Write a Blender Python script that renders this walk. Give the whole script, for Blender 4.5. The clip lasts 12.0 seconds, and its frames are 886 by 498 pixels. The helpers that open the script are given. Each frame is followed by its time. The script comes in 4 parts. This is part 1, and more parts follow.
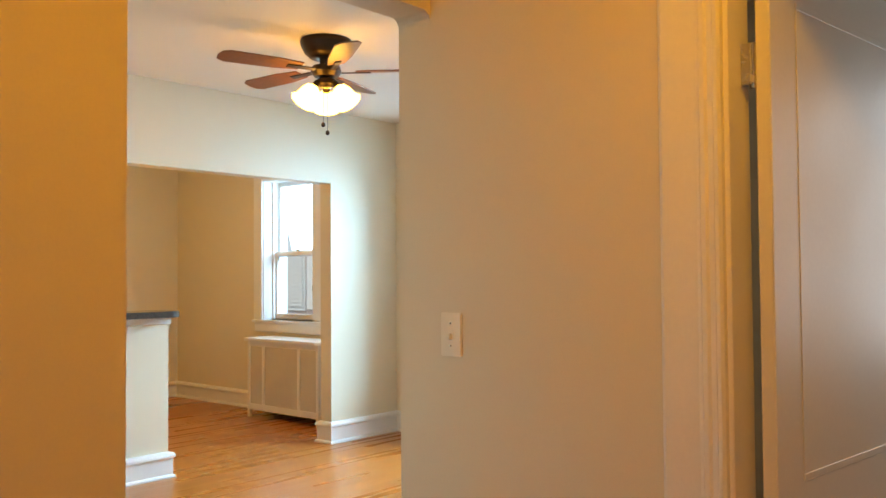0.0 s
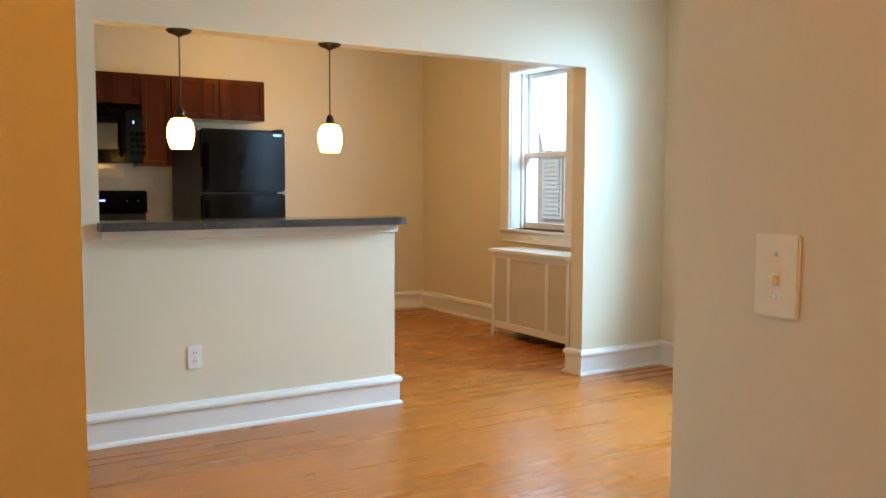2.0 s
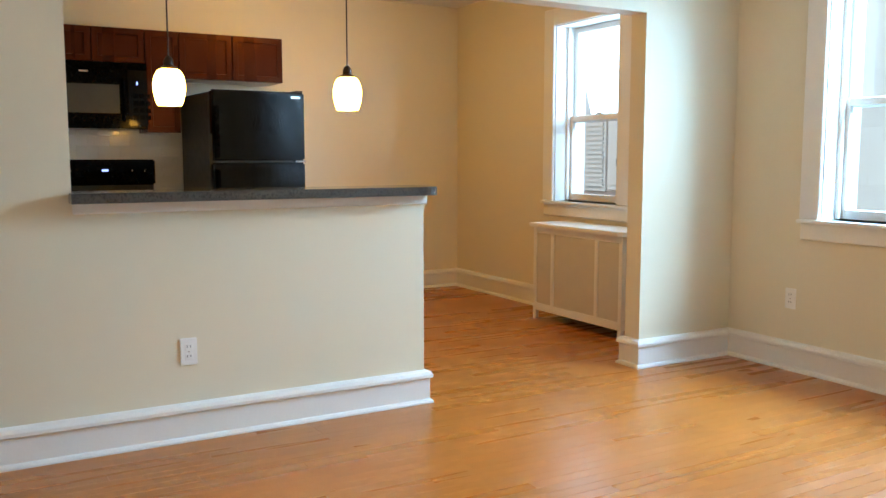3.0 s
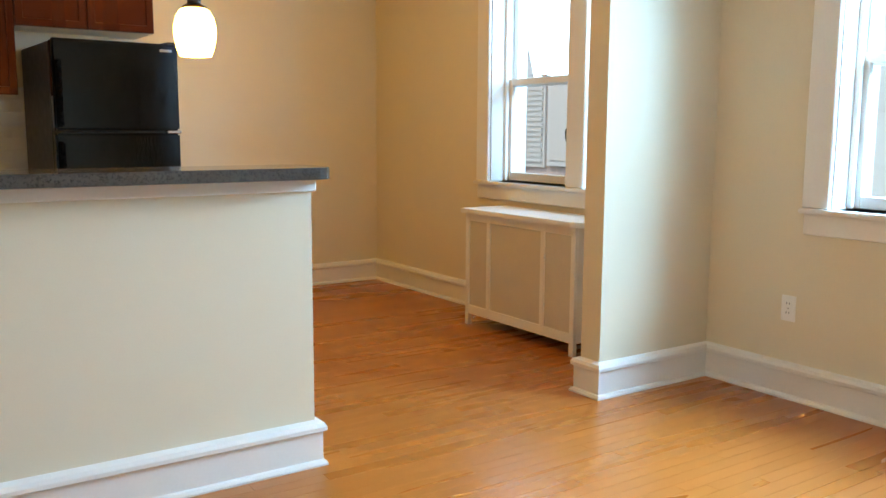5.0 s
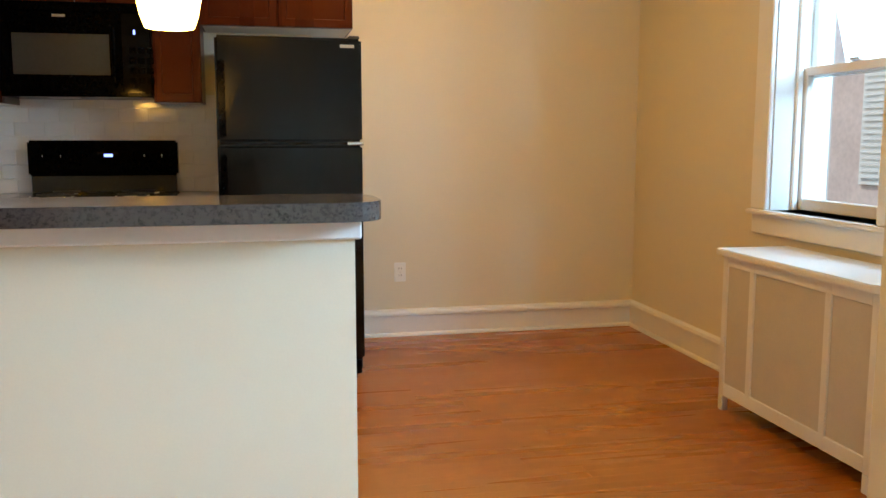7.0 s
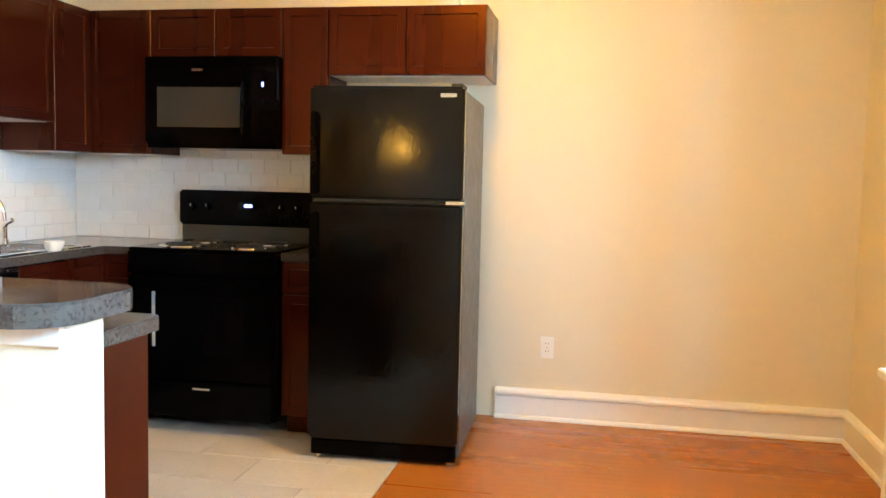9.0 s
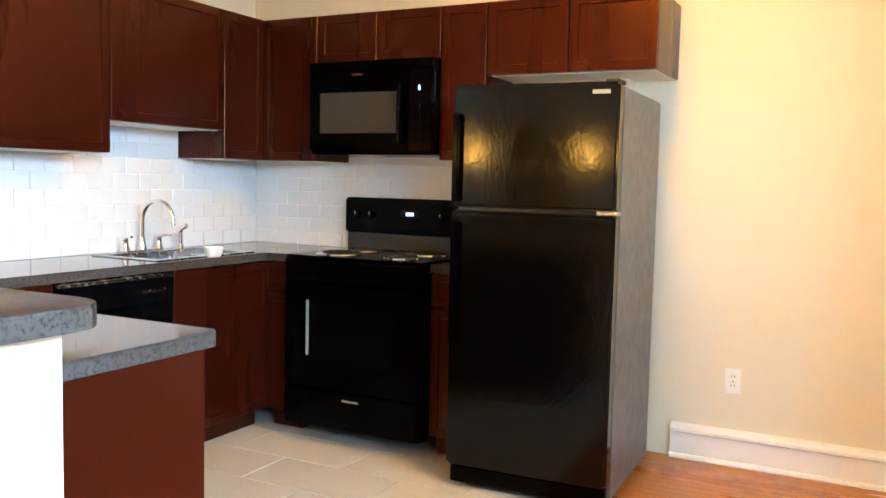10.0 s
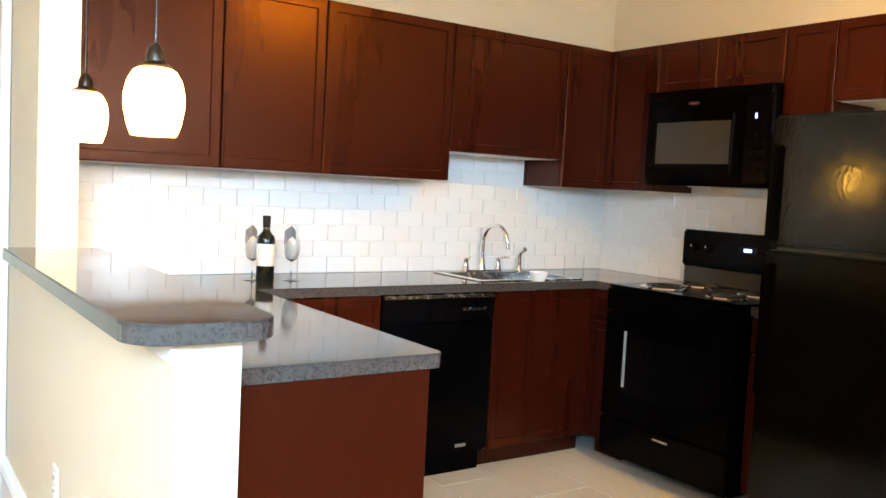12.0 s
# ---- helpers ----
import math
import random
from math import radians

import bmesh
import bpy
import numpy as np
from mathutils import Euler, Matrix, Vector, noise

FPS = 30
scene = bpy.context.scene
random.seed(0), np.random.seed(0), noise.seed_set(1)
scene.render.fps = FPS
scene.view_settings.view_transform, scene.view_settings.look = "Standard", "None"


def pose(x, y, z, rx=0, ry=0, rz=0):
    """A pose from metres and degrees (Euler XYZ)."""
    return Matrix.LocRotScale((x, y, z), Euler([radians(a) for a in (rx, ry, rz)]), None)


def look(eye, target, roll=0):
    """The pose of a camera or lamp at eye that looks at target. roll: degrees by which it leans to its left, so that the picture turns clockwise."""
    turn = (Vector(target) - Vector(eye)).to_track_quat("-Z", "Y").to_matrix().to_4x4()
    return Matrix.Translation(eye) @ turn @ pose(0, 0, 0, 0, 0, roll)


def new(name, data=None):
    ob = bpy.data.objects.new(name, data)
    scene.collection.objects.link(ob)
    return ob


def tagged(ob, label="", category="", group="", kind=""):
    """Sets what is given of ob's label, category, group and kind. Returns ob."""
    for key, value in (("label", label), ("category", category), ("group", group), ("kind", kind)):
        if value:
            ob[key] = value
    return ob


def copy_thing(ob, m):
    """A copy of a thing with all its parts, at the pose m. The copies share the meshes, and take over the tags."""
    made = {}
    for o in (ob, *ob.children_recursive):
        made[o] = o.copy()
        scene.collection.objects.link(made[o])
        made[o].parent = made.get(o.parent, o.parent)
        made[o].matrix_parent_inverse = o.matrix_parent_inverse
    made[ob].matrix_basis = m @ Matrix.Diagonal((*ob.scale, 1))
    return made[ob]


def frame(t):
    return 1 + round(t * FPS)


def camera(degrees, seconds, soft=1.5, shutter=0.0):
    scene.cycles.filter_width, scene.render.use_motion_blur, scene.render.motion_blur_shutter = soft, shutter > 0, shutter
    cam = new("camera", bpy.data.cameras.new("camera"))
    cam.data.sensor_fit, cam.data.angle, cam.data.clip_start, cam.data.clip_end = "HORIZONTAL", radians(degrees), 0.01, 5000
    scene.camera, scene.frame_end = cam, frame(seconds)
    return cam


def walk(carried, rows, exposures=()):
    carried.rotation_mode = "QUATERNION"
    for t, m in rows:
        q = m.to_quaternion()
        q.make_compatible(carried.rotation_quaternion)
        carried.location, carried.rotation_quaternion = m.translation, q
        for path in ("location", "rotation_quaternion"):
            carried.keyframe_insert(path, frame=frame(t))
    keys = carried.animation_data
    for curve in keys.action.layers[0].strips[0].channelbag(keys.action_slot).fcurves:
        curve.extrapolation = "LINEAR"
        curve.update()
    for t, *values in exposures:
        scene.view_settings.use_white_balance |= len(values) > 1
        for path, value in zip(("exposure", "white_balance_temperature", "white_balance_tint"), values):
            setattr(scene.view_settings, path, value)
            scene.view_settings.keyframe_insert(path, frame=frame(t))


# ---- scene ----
cam = camera(54.6, 12.0)
PATH = [
    (0, (-3.068, -4.962, 1.287), (-1.549, -3.663, 1.347), -0.4),
    (0.5, (-3.055, -4.982, 1.318), (-1.495, -3.731, 1.339), -0.6),
    (1, (-2.864, -4.813, 1.308), (-1.35, -3.506, 1.295), -0.3),
    (1.5, (-2.604, -4.525, 1.277), (-1.267, -3.04, 1.221), 0.5),
    (2, (-2.335, -4.246, 1.254), (-1.277, -2.556, 1.102), 0.2),
    (2.5, (-2.12, -3.961, 1.206), (-1.082, -2.262, 1.02), 0.3),
    (2.7, (-2.058, -3.826, 1.208), (-1.043, -2.11, 1.01), 0.3),
    (4.3, (-1.581, -3.063, 1.209), (-0.629, -1.321, 0.964), -0.4),
    (4.5, (-1.498, -2.953, 1.203), (-0.497, -1.241, 0.947), -0.3),
    (5, (-1.284, -2.703, 1.194), (-0.171, -1.064, 0.919), 0.3),
    (5.5, (-1.032, -2.499, 1.183), (-0.021, -0.798, 0.892), 0.5),
    (6, (-0.782, -2.316, 1.177), (0.02, -0.512, 0.856), 0.6),
    (6.3, (-0.577, -2.189, 1.187), (0.128, -0.34, 0.892), 0.4),
    (6.5, (-0.472, -2.075, 1.192), (0.194, -0.21, 0.912), 0.4),
    (7, (-0.191, -1.836, 1.195), (0.216, 0.105, 0.941), 0.0),
    (7.2, (-0.085, -1.765, 1.203), (0.207, 0.195, 0.915), 0.2),
    (8.8, (0.822, -1.372, 1.28), (0.532, 0.599, 1.112), 1.3),
    (9, (0.901, -1.284, 1.28), (0.528, 0.674, 1.116), 1.3),
    (9.5, (1.065, -1.04, 1.282), (0.45, 0.857, 1.121), 1.3),
    (10, (1.191, -0.826, 1.28), (0.281, 0.948, 1.124), 1.3),
    (10.5, (1.289, -0.694, 1.29), (0.074, 0.888, 1.147), 1.7),
    (11, (1.428, -0.593, 1.322), (-0.012, 0.788, 1.181), 2.4),
    (11.5, (1.555, -0.493, 1.337), (-0.019, 0.733, 1.192), 2.8),
    (12, (1.595, -0.491, 1.339), (-0.054, 0.632, 1.196), 2.9),
]
walk(cam, [(t, look(eye, target, roll)) for t, eye, target, roll in PATH],
     [(0, 0.04, 6950, 10), (2.7, -0.06, 6650, 10), (7.0, 0.04, 6650, 10), (9.0, 1.02, 6850, 10), (10.0, 1.2, 6500, 10), (10.5, 1.28, 6700, 9), (11.0, 1.14, 7050, 9), (12.0, 0.98, 7050, 9)])

# ---- light ----
world = bpy.data.worlds.new("sky")
scene.world = world
world.use_nodes = True
wn = world.node_tree.nodes
sky = wn.new("ShaderNodeTexSky")
sky.sky_type, sky.sun_disc, sky.sun_elevation, sky.sun_rotation = "NISHITA", False, radians(48), radians(-70)
world.node_tree.links.new(sky.outputs[0], wn["Background"].inputs[0])
wn["Background"].inputs[1].default_value = 0.15
sun = new("sun", bpy.data.lights.new("sun", "SUN"))
sun.data.energy, sun.data.angle, sun.data.color = 2.0, radians(12), (1, 0.97, 0.93)
sun.matrix_basis = look((-6, 2, 8), (0, 0, 0))


def window_light(name, x, y, z, sx, sz, watts, color=(0.50, 0.76, 1.0), aim=None):
    """Skylight that falls in through a window from outside and above; the hall's through an added, unseen opening."""
    a = new(name, bpy.data.lights.new(name, "AREA"))
    a.data.shape, a.data.size, a.data.size_y, a.data.energy, a.data.color = "RECTANGLE", sx, sz, watts, color
    a.matrix_basis = look((x, y, z), aim or (x - 2.5, y, z - 1.6))
    return a


window_light("daylight_dining", 2.45, 1.035, 1.87, 1.6, 0.66, 35, (0.46, 0.72, 1.0), (1.45, 1.035, 1.6))
window_light("daylight_living", 2.85, -1.435, 2.35, 1.7, 1.3, 760, (0.38, 0.67, 1.0), (1.85, -1.3, 1.3))
# added lamp in an unseen opening, to cool the hall wall and door casing
window_light("assumed_daylight_hall", -4.46, -4.55, 1.5, 0.9, 1.2, 2.2, (0.72, 0.88, 1.0), (-3.4, -4.55, 1.25))
window_light("daylight_bedroom", 0.95, -5.1, 1.5, 1.0, 1.2, 9, (0.85, 0.92, 1.0), (0, -4.9, 1.2))

# ---- materials ----


def mk(name, color, rough=0.5, metal=0.0, var=0.06, scale=3.0, fine=60.0, bump=0.1, coat=0.0, emit=None, rand=0.0, stretch=(1, 1, 1), spec=0.5, rv=0.06, tint=(1, 1, 1)):
    """A surface with colour variation at two scales, fine relief and uneven gloss."""
    m = bpy.data.materials.new(name)
    m.use_nodes = True
    nt = m.node_tree
    n, l = nt.nodes, nt.links
    b = n["Principled BSDF"]
    b.inputs["Roughness"].default_value, b.inputs["Metallic"].default_value = rough, metal
    b.inputs["Coat Weight"].default_value = coat
    b.inputs["Coat Roughness"].default_value = 0.08
    b.inputs["Specular IOR Level"].default_value = spec
    b.inputs["Specular Tint"].default_value = (*tint, 1)
    tc, mp = n.new("ShaderNodeTexCoord"), n.new("ShaderNodeMapping")
    mp.inputs["Scale"].default_value = stretch
    l.new(tc.outputs["Object"], mp.inputs[0])
    info = n.new("ShaderNodeObjectInfo")
    big, small = n.new("ShaderNodeTexNoise"), n.new("ShaderNodeTexNoise")
    for t, s, d in ((big, scale, 3), (small, fine, 4)):
        t.noise_dimensions = "4D"
        t.inputs["Scale"].default_value, t.inputs["Detail"].default_value = s, d
        l.new(mp.outputs[0], t.inputs["Vector"])
        k = n.new("ShaderNodeMath")
        k.operation = "MULTIPLY"
        k.inputs[1].default_value = 37.0 if rand else 0.0
        l.new(info.outputs["Random"], k.inputs[0])
        l.new(k.outputs[0], t.inputs["W"])
    add = n.new("ShaderNodeMath")
    add.operation = "ADD"
    l.new(big.outputs[0], add.inputs[0])
    l.new(small.outputs[0], add.inputs[1])
    rng = n.new("ShaderNodeMapRange")
    rng.inputs["From Min"].default_value, rng.inputs["From Max"].default_value = 0.6, 1.4
    rng.inputs["To Min"].default_value, rng.inputs["To Max"].default_value = 1 - var, 1 + var
    l.new(add.outputs[0], rng.inputs[0])
    r2 = n.new("ShaderNodeMapRange")
    r2.inputs["To Min"].default_value, r2.inputs["To Max"].default_value = 1 - rand, 1 + rand
    mixr, isl = n.new("ShaderNodeMath"), n.new("ShaderNodeNewGeometry")
    mixr.operation = "ADD"
    l.new(info.outputs["Random"], mixr.inputs[0])
    l.new(isl.outputs["Random Per Island"], mixr.inputs[1])
    frac = n.new("ShaderNodeMath")
    frac.operation = "FRACT"
    l.new(mixr.outputs[0], frac.inputs[0])
    l.new(frac.outputs[0], r2.inputs[0])
    mul = n.new("ShaderNodeMath")
    mul.operation = "MULTIPLY"
    l.new(rng.outputs[0], mul.inputs[0])
    l.new(r2.outputs[0], mul.inputs[1])
    sc = n.new("ShaderNodeVectorMath")
    sc.operation = "SCALE"
    sc.inputs[0].default_value = color[:3]
    l.new(mul.outputs[0], sc.inputs["Scale"])
    l.new(sc.outputs[0], b.inputs["Base Color"])
    rr = n.new("ShaderNodeMapRange")
    rr.inputs["From Min"].default_value, rr.inputs["From Max"].default_value = 0.3, 0.7
    rr.inputs["To Min"].default_value, rr.inputs["To Max"].default_value = max(rough - rv, 0.02), min(rough + rv, 1)
    l.new(big.outputs[0], rr.inputs[0])
    l.new(rr.outputs[0], b.inputs["Roughness"])
    if bump:
        bp = n.new("ShaderNodeBump")
        bp.inputs["Strength"].default_value, bp.inputs["Distance"].default_value = bump, 0.002
        l.new(small.outputs[0], bp.inputs["Height"])
        l.new(bp.outputs[0], b.inputs["Normal"])
    if emit:
        b.inputs["Emission Color"].default_value = (*emit[0], 1)
        b.inputs["Emission Strength"].default_value = emit[1]
    return m


PAINT = mk("wall_paint", (0.72, 0.65, 0.49), 0.55, var=0.03, scale=1.2, fine=180, bump=0.06)
CEIL = mk("ceiling_paint", (0.80, 0.77, 0.70), 0.7, var=0.025, scale=1.0, fine=150, bump=0.08)
WHITE = mk("trim_white", (0.80, 0.79, 0.75), 0.35, var=0.03, scale=4, fine=90, bump=0.05)
DOORW = mk("door_white", (0.74, 0.74, 0.72), 0.4, var=0.03, scale=3, fine=90, bump=0.05)
PLASTIC = mk("white_plastic", (0.82, 0.81, 0.77), 0.3, var=0.015, bump=0.02)
IVORY = mk("ivory_plastic", (0.84, 0.78, 0.63), 0.35, var=0.02, bump=0.02)
OAK = mk("oak_strip", (0.37, 0.117, 0.0175), 0.29, var=0.055, scale=3, fine=22, bump=0.03, rand=0.05, stretch=(0.12, 1.6, 1.6))
OAKGAP = mk("oak_gap", (0.23, 0.088, 0.02), 0.7, var=0.1, bump=0)
TILE = mk("floor_tile", (0.54, 0.495, 0.41), 0.35, var=0.10, scale=6, fine=50, bump=0.05, rand=0.05)
GROUT = mk("grout", (0.40, 0.38, 0.34), 0.9, var=0.08, fine=200, bump=0.2)
SUBWAY = mk("white_tile", (0.80, 0.80, 0.78), 0.12, var=0.015, scale=9, fine=20, bump=0.03, rand=0.02)
SUBGROUT = mk("tile_grout", (0.78, 0.78, 0.76), 0.85, var=0.05, fine=200, bump=0.1)
CHERRY = mk("cherry_wood", (0.026, 0.0034, 0.0014), 0.29, spec=0.5, tint=(1, 0.40, 0.22), rv=0.05, var=0.26, scale=1.6, fine=34, bump=0.03, stretch=(3.2, 3.2, 0.22), coat=0.0)
CHERRYX = mk("cherry_wood_rail", (0.023, 0.0036, 0.0011), 0.30, spec=0.52, tint=(1, 0.43, 0.20), var=0.17, scale=4, fine=38, bump=0.05, stretch=(0.3, 0.3, 3), coat=0.0)
MELA = mk("white_melamine", (0.78, 0.76, 0.71), 0.4, var=0.02, bump=0.02)
BLACK = mk("black_enamel", (0.001, 0.001, 0.0012), 0.12, spec=0.04, var=0.1, bump=0.03)
PEBBLE = mk("black_textured_steel", (0.001, 0.001, 0.001), 0.13, spec=0.24, var=0.15, scale=12, fine=70, bump=0.17, stretch=(1, 1, 0.7))
SIDEGREY = mk("grey_textured_steel", (0.10, 0.10, 0.093), 0.42, metal=0.2, var=0.06, scale=20, fine=180, bump=0.25)
BGLASS = mk("black_glass", (0.0015, 0.0015, 0.002), 0.04, spec=0.15, var=0.05, bump=0)
MWIN = mk("oven_window", (0.035, 0.035, 0.03), 0.12, var=0.08, bump=0)
CHROME = mk("chrome", (0.85, 0.85, 0.85), 0.08, metal=1.0, var=0.02, bump=0)
STEEL = mk("brushed_steel", (0.6, 0.6, 0.6), 0.25, metal=1.0, var=0.06, fine=120, bump=0.05, stretch=(1, 12, 12))
BRONZE = mk("dark_bronze", (0.030, 0.019, 0.013), 0.35, metal=0.7, var=0.15, bump=0.05)
BLADE = mk("fan_blade_wood", (0.20, 0.085, 0.035), 0.4, var=0.2, scale=6, fine=40, bump=0.05, stretch=(1, 1, 1))
SHADE = mk("lit_opal_glass", (0.9, 0.86, 0.75), 0.3, var=0.02, bump=0, emit=((1.0, 0.51, 0.08), 38))
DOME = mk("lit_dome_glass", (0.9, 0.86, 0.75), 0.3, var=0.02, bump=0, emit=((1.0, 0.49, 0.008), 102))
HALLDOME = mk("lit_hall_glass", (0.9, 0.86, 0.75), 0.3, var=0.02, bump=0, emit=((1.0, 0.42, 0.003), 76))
FANSHADE = mk("lit_frosted_glass", (0.9, 0.86, 0.75), 0.3, var=0.02, bump=0, emit=((1.0, 0.48, 0.05), 20))
MESH = mk("painted_mesh", (0.58, 0.54, 0.46), 0.6, var=0.06, scale=8, fine=160, bump=0.4)
RUBBER = mk("black_rubber", (0.015, 0.015, 0.015), 0.7, var=0.1, bump=0.1)
DISPLAY = mk("lit_display", (0.02, 0.02, 0.05), 0.2, bump=0, emit=((0.25, 0.35, 1.0), 3))


def speckle(name, dark, light, rough):
    """Mottled laminate: dark ground with paler grains."""
    m = mk(name, dark, rough, var=0.15, bump=0.03)
    n, l = m.node_tree.nodes, m.node_tree.links
    v, tc, ramp, mix, no = (n.new("ShaderNode" + k) for k in ("TexVoronoi", "TexCoord", "ValToRGB", "Mix", "TexNoise"))
    v.inputs["Scale"].default_value, no.inputs["Scale"].default_value = 190, 120
    mix.data_type = "RGBA"
    l.new(tc.outputs["Object"], v.inputs["Vector"])
    l.new(tc.outputs["Object"], no.inputs["Vector"])
    b = n["Principled BSDF"]
    old = b.inputs["Base Color"].links[0].from_socket
    l.new(no.outputs[0], ramp.inputs[0])
    ramp.color_ramp.elements[0].position, ramp.color_ramp.elements[1].position = 0.46, 0.62
    mul = n.new("ShaderNodeMath")
    mul.operation = "MULTIPLY"
    l.new(ramp.outputs[0], mul.inputs[0])
    l.new(v.outputs["Color"], mul.inputs[1])
    l.new(mul.outputs[0], mix.inputs["Factor"])
    l.new(old, mix.inputs["A"])
    mix.inputs["B"].default_value = (*light, 1)
    l.new(mix.outputs["Result"], b.inputs["Base Color"])
    return m


LAMINATE = speckle("speckled_laminate", (0.066, 0.058, 0.053), (0.012, 0.011, 0.011), 0.075)


def glass(name, tint=(1, 1, 1), rough=0.0):
    m = bpy.data.materials.new(name)
    m.use_nodes = True
    b = m.node_tree.nodes["Principled BSDF"]
    b.inputs["Base Color"].default_value = (*tint, 1)
    b.inputs["Transmission Weight"].default_value, b.inputs["Roughness"].default_value, b.inputs["IOR"].default_value = 1, rough, 1.45
    return m


GLASS = glass("window_glass", (0.90, 0.97, 1.0))

# ---- mesh helpers ----


def box(bm, a, b, bev=0.0, seg=1):
    """An upright box from corner a to corner b with eased edges."""
    lo, hi = [min(p, q) for p, q in zip(a, b)], [max(p, q) for p, q in zip(a, b)]
    vs = [bm.verts.new((x, y, z)) for x in (lo[0], hi[0]) for y in (lo[1], hi[1]) for z in (lo[2], hi[2])]
    fs = [bm.faces.new([vs[i] for i in f]) for f in ((0, 1, 3, 2), (4, 6, 7, 5), (0, 4, 5, 1), (2, 3, 7, 6), (0, 2, 6, 4), (1, 5, 7, 3))]
    if bev:
        es = list({e for f in fs for e in f.edges})
        bmesh.ops.bevel(bm, geom=es, offset=bev, segments=seg, affect="EDGES", clamp_overlap=True)
    return bm


def lathe(bm, profile, centre, seg=28, axis="z"):
    """A turned shape: profile of (radius, height) rows about an axis through centre."""
    rings = []
    for r, h in profile:
        ring = []
        for i in range(seg):
            a = 2 * math.pi * i / seg
            p = (r * math.cos(a), r * math.sin(a), h)
            if axis == "x":
                p = (h, p[0], p[1])
            elif axis == "y":
                p = (p[0], h, p[1])
            ring.append(bm.verts.new(Vector(p) + Vector(centre)))
        rings.append(ring)
    for r0, r1 in zip(rings, rings[1:]):
        for i in range(seg):
            bm.faces.new((r0[i], r0[(i + 1) % seg], r1[(i + 1) % seg], r1[i]))
    for ring, flip in ((rings[0], True), (rings[-1], False)):
        bm.faces.new(ring[::-1] if flip else ring)
    return bm


def tube(bm, pts, r, seg=10):
    """A round bar along points."""
    pts = [Vector(p) for p in pts]
    rings = []
    for i, p in enumerate(pts):
        d = (pts[min(i + 1, len(pts) - 1)] - pts[max(i - 1, 0)]).normalized()
        u = d.cross(Vector((0.31, 0.52, 0.79))).normalized()
        w = d.cross(u)
        rings.append([bm.verts.new(p + r * (math.cos(2 * math.pi * k / seg) * u + math.sin(2 * math.pi * k / seg) * w)) for k in range(seg)])
    for r0, r1 in zip(rings, rings[1:]):
        for k in range(seg):
            bm.faces.new((r0[k], r0[(k + 1) % seg], r1[(k + 1) % seg], r1[k]))
    bm.faces.new(rings[0][::-1])
    bm.faces.new(rings[-1])
    return bm


def slab(bm, outline, z0, z1, bev=0.004):
    """A flat plate of the given plan outline."""
    lo = [bm.verts.new((x, y, z0)) for x, y in outline]
    hi = [bm.verts.new((x, y, z1)) for x, y in outline]
    n = len(outline)
    fs = [bm.faces.new(lo[::-1]), bm.faces.new(hi)]
    for i in range(n):
        bm.faces.new((lo[i], lo[(i + 1) % n], hi[(i + 1) % n], hi[i]))
    if bev:
        bmesh.ops.bevel(bm, geom=[e for f in fs for e in f.edges], offset=bev, segments=2, affect="EDGES", clamp_overlap=True)
    return bm


def origin_of(ob):
    return ob.location + origin_of(ob.parent) if ob.parent else ob.location.copy()


def finish(name, bm, material, smooth=False):
    bmesh.ops.recalc_face_normals(bm, faces=bm.faces)
    me = bpy.data.meshes.new(name)
    bm.to_mesh(me)
    bm.free()
    me.materials.append(material)
    if smooth:
        for p in me.polygons:
            p.use_smooth = True
        me.set_sharp_from_angle(angle=radians(38))
    return me


def part(name, bm, material, parent, label="", smooth=False):
    """One mesh, given in world places, as a part of parent."""
    bmesh.ops.translate(bm, verts=bm.verts, vec=-origin_of(parent))
    ob = new(name, finish(name, bm, material, smooth))
    ob.parent = parent
    return tagged(ob, label)


def thing(name, place, label, category, group=""):
    ob = new(name)
    ob.location = place
    ob.empty_display_size = 0.1
    return tagged(ob, label, category, group)


def built(name, bm, material, label, category="", kind="structure", smooth=False):
    """A mesh that is a piece of the setting, or a thing of one piece."""
    return tagged(new(name, finish(name, bm, material, smooth)), label, category, "", kind)


def B():
    return bmesh.new()

# ---- plan ----
XE, XW, YN = 2.13, -2.10, 3.27      # east wall, kitchen's west wall, north wall
YK = 3.16                           # kitchen's north wall, a little proud of the dining corner's
XL, YS, HC = -2.21, -3.29, 2.56     # living room's west wall, its south wall, ceiling
XO, ZH, XP = -1.57, 2.0, 1.403     # west jamb of the kitchen opening, head, pier
TW = 0.13                           # thickness of the half wall and its header

# ---- walls ----


def wall(name, boxes, label, mat=None):
    bm = B()
    for a, b in boxes:
        box(bm, a, b)
    return built(name, bm, mat or PAINT, label)


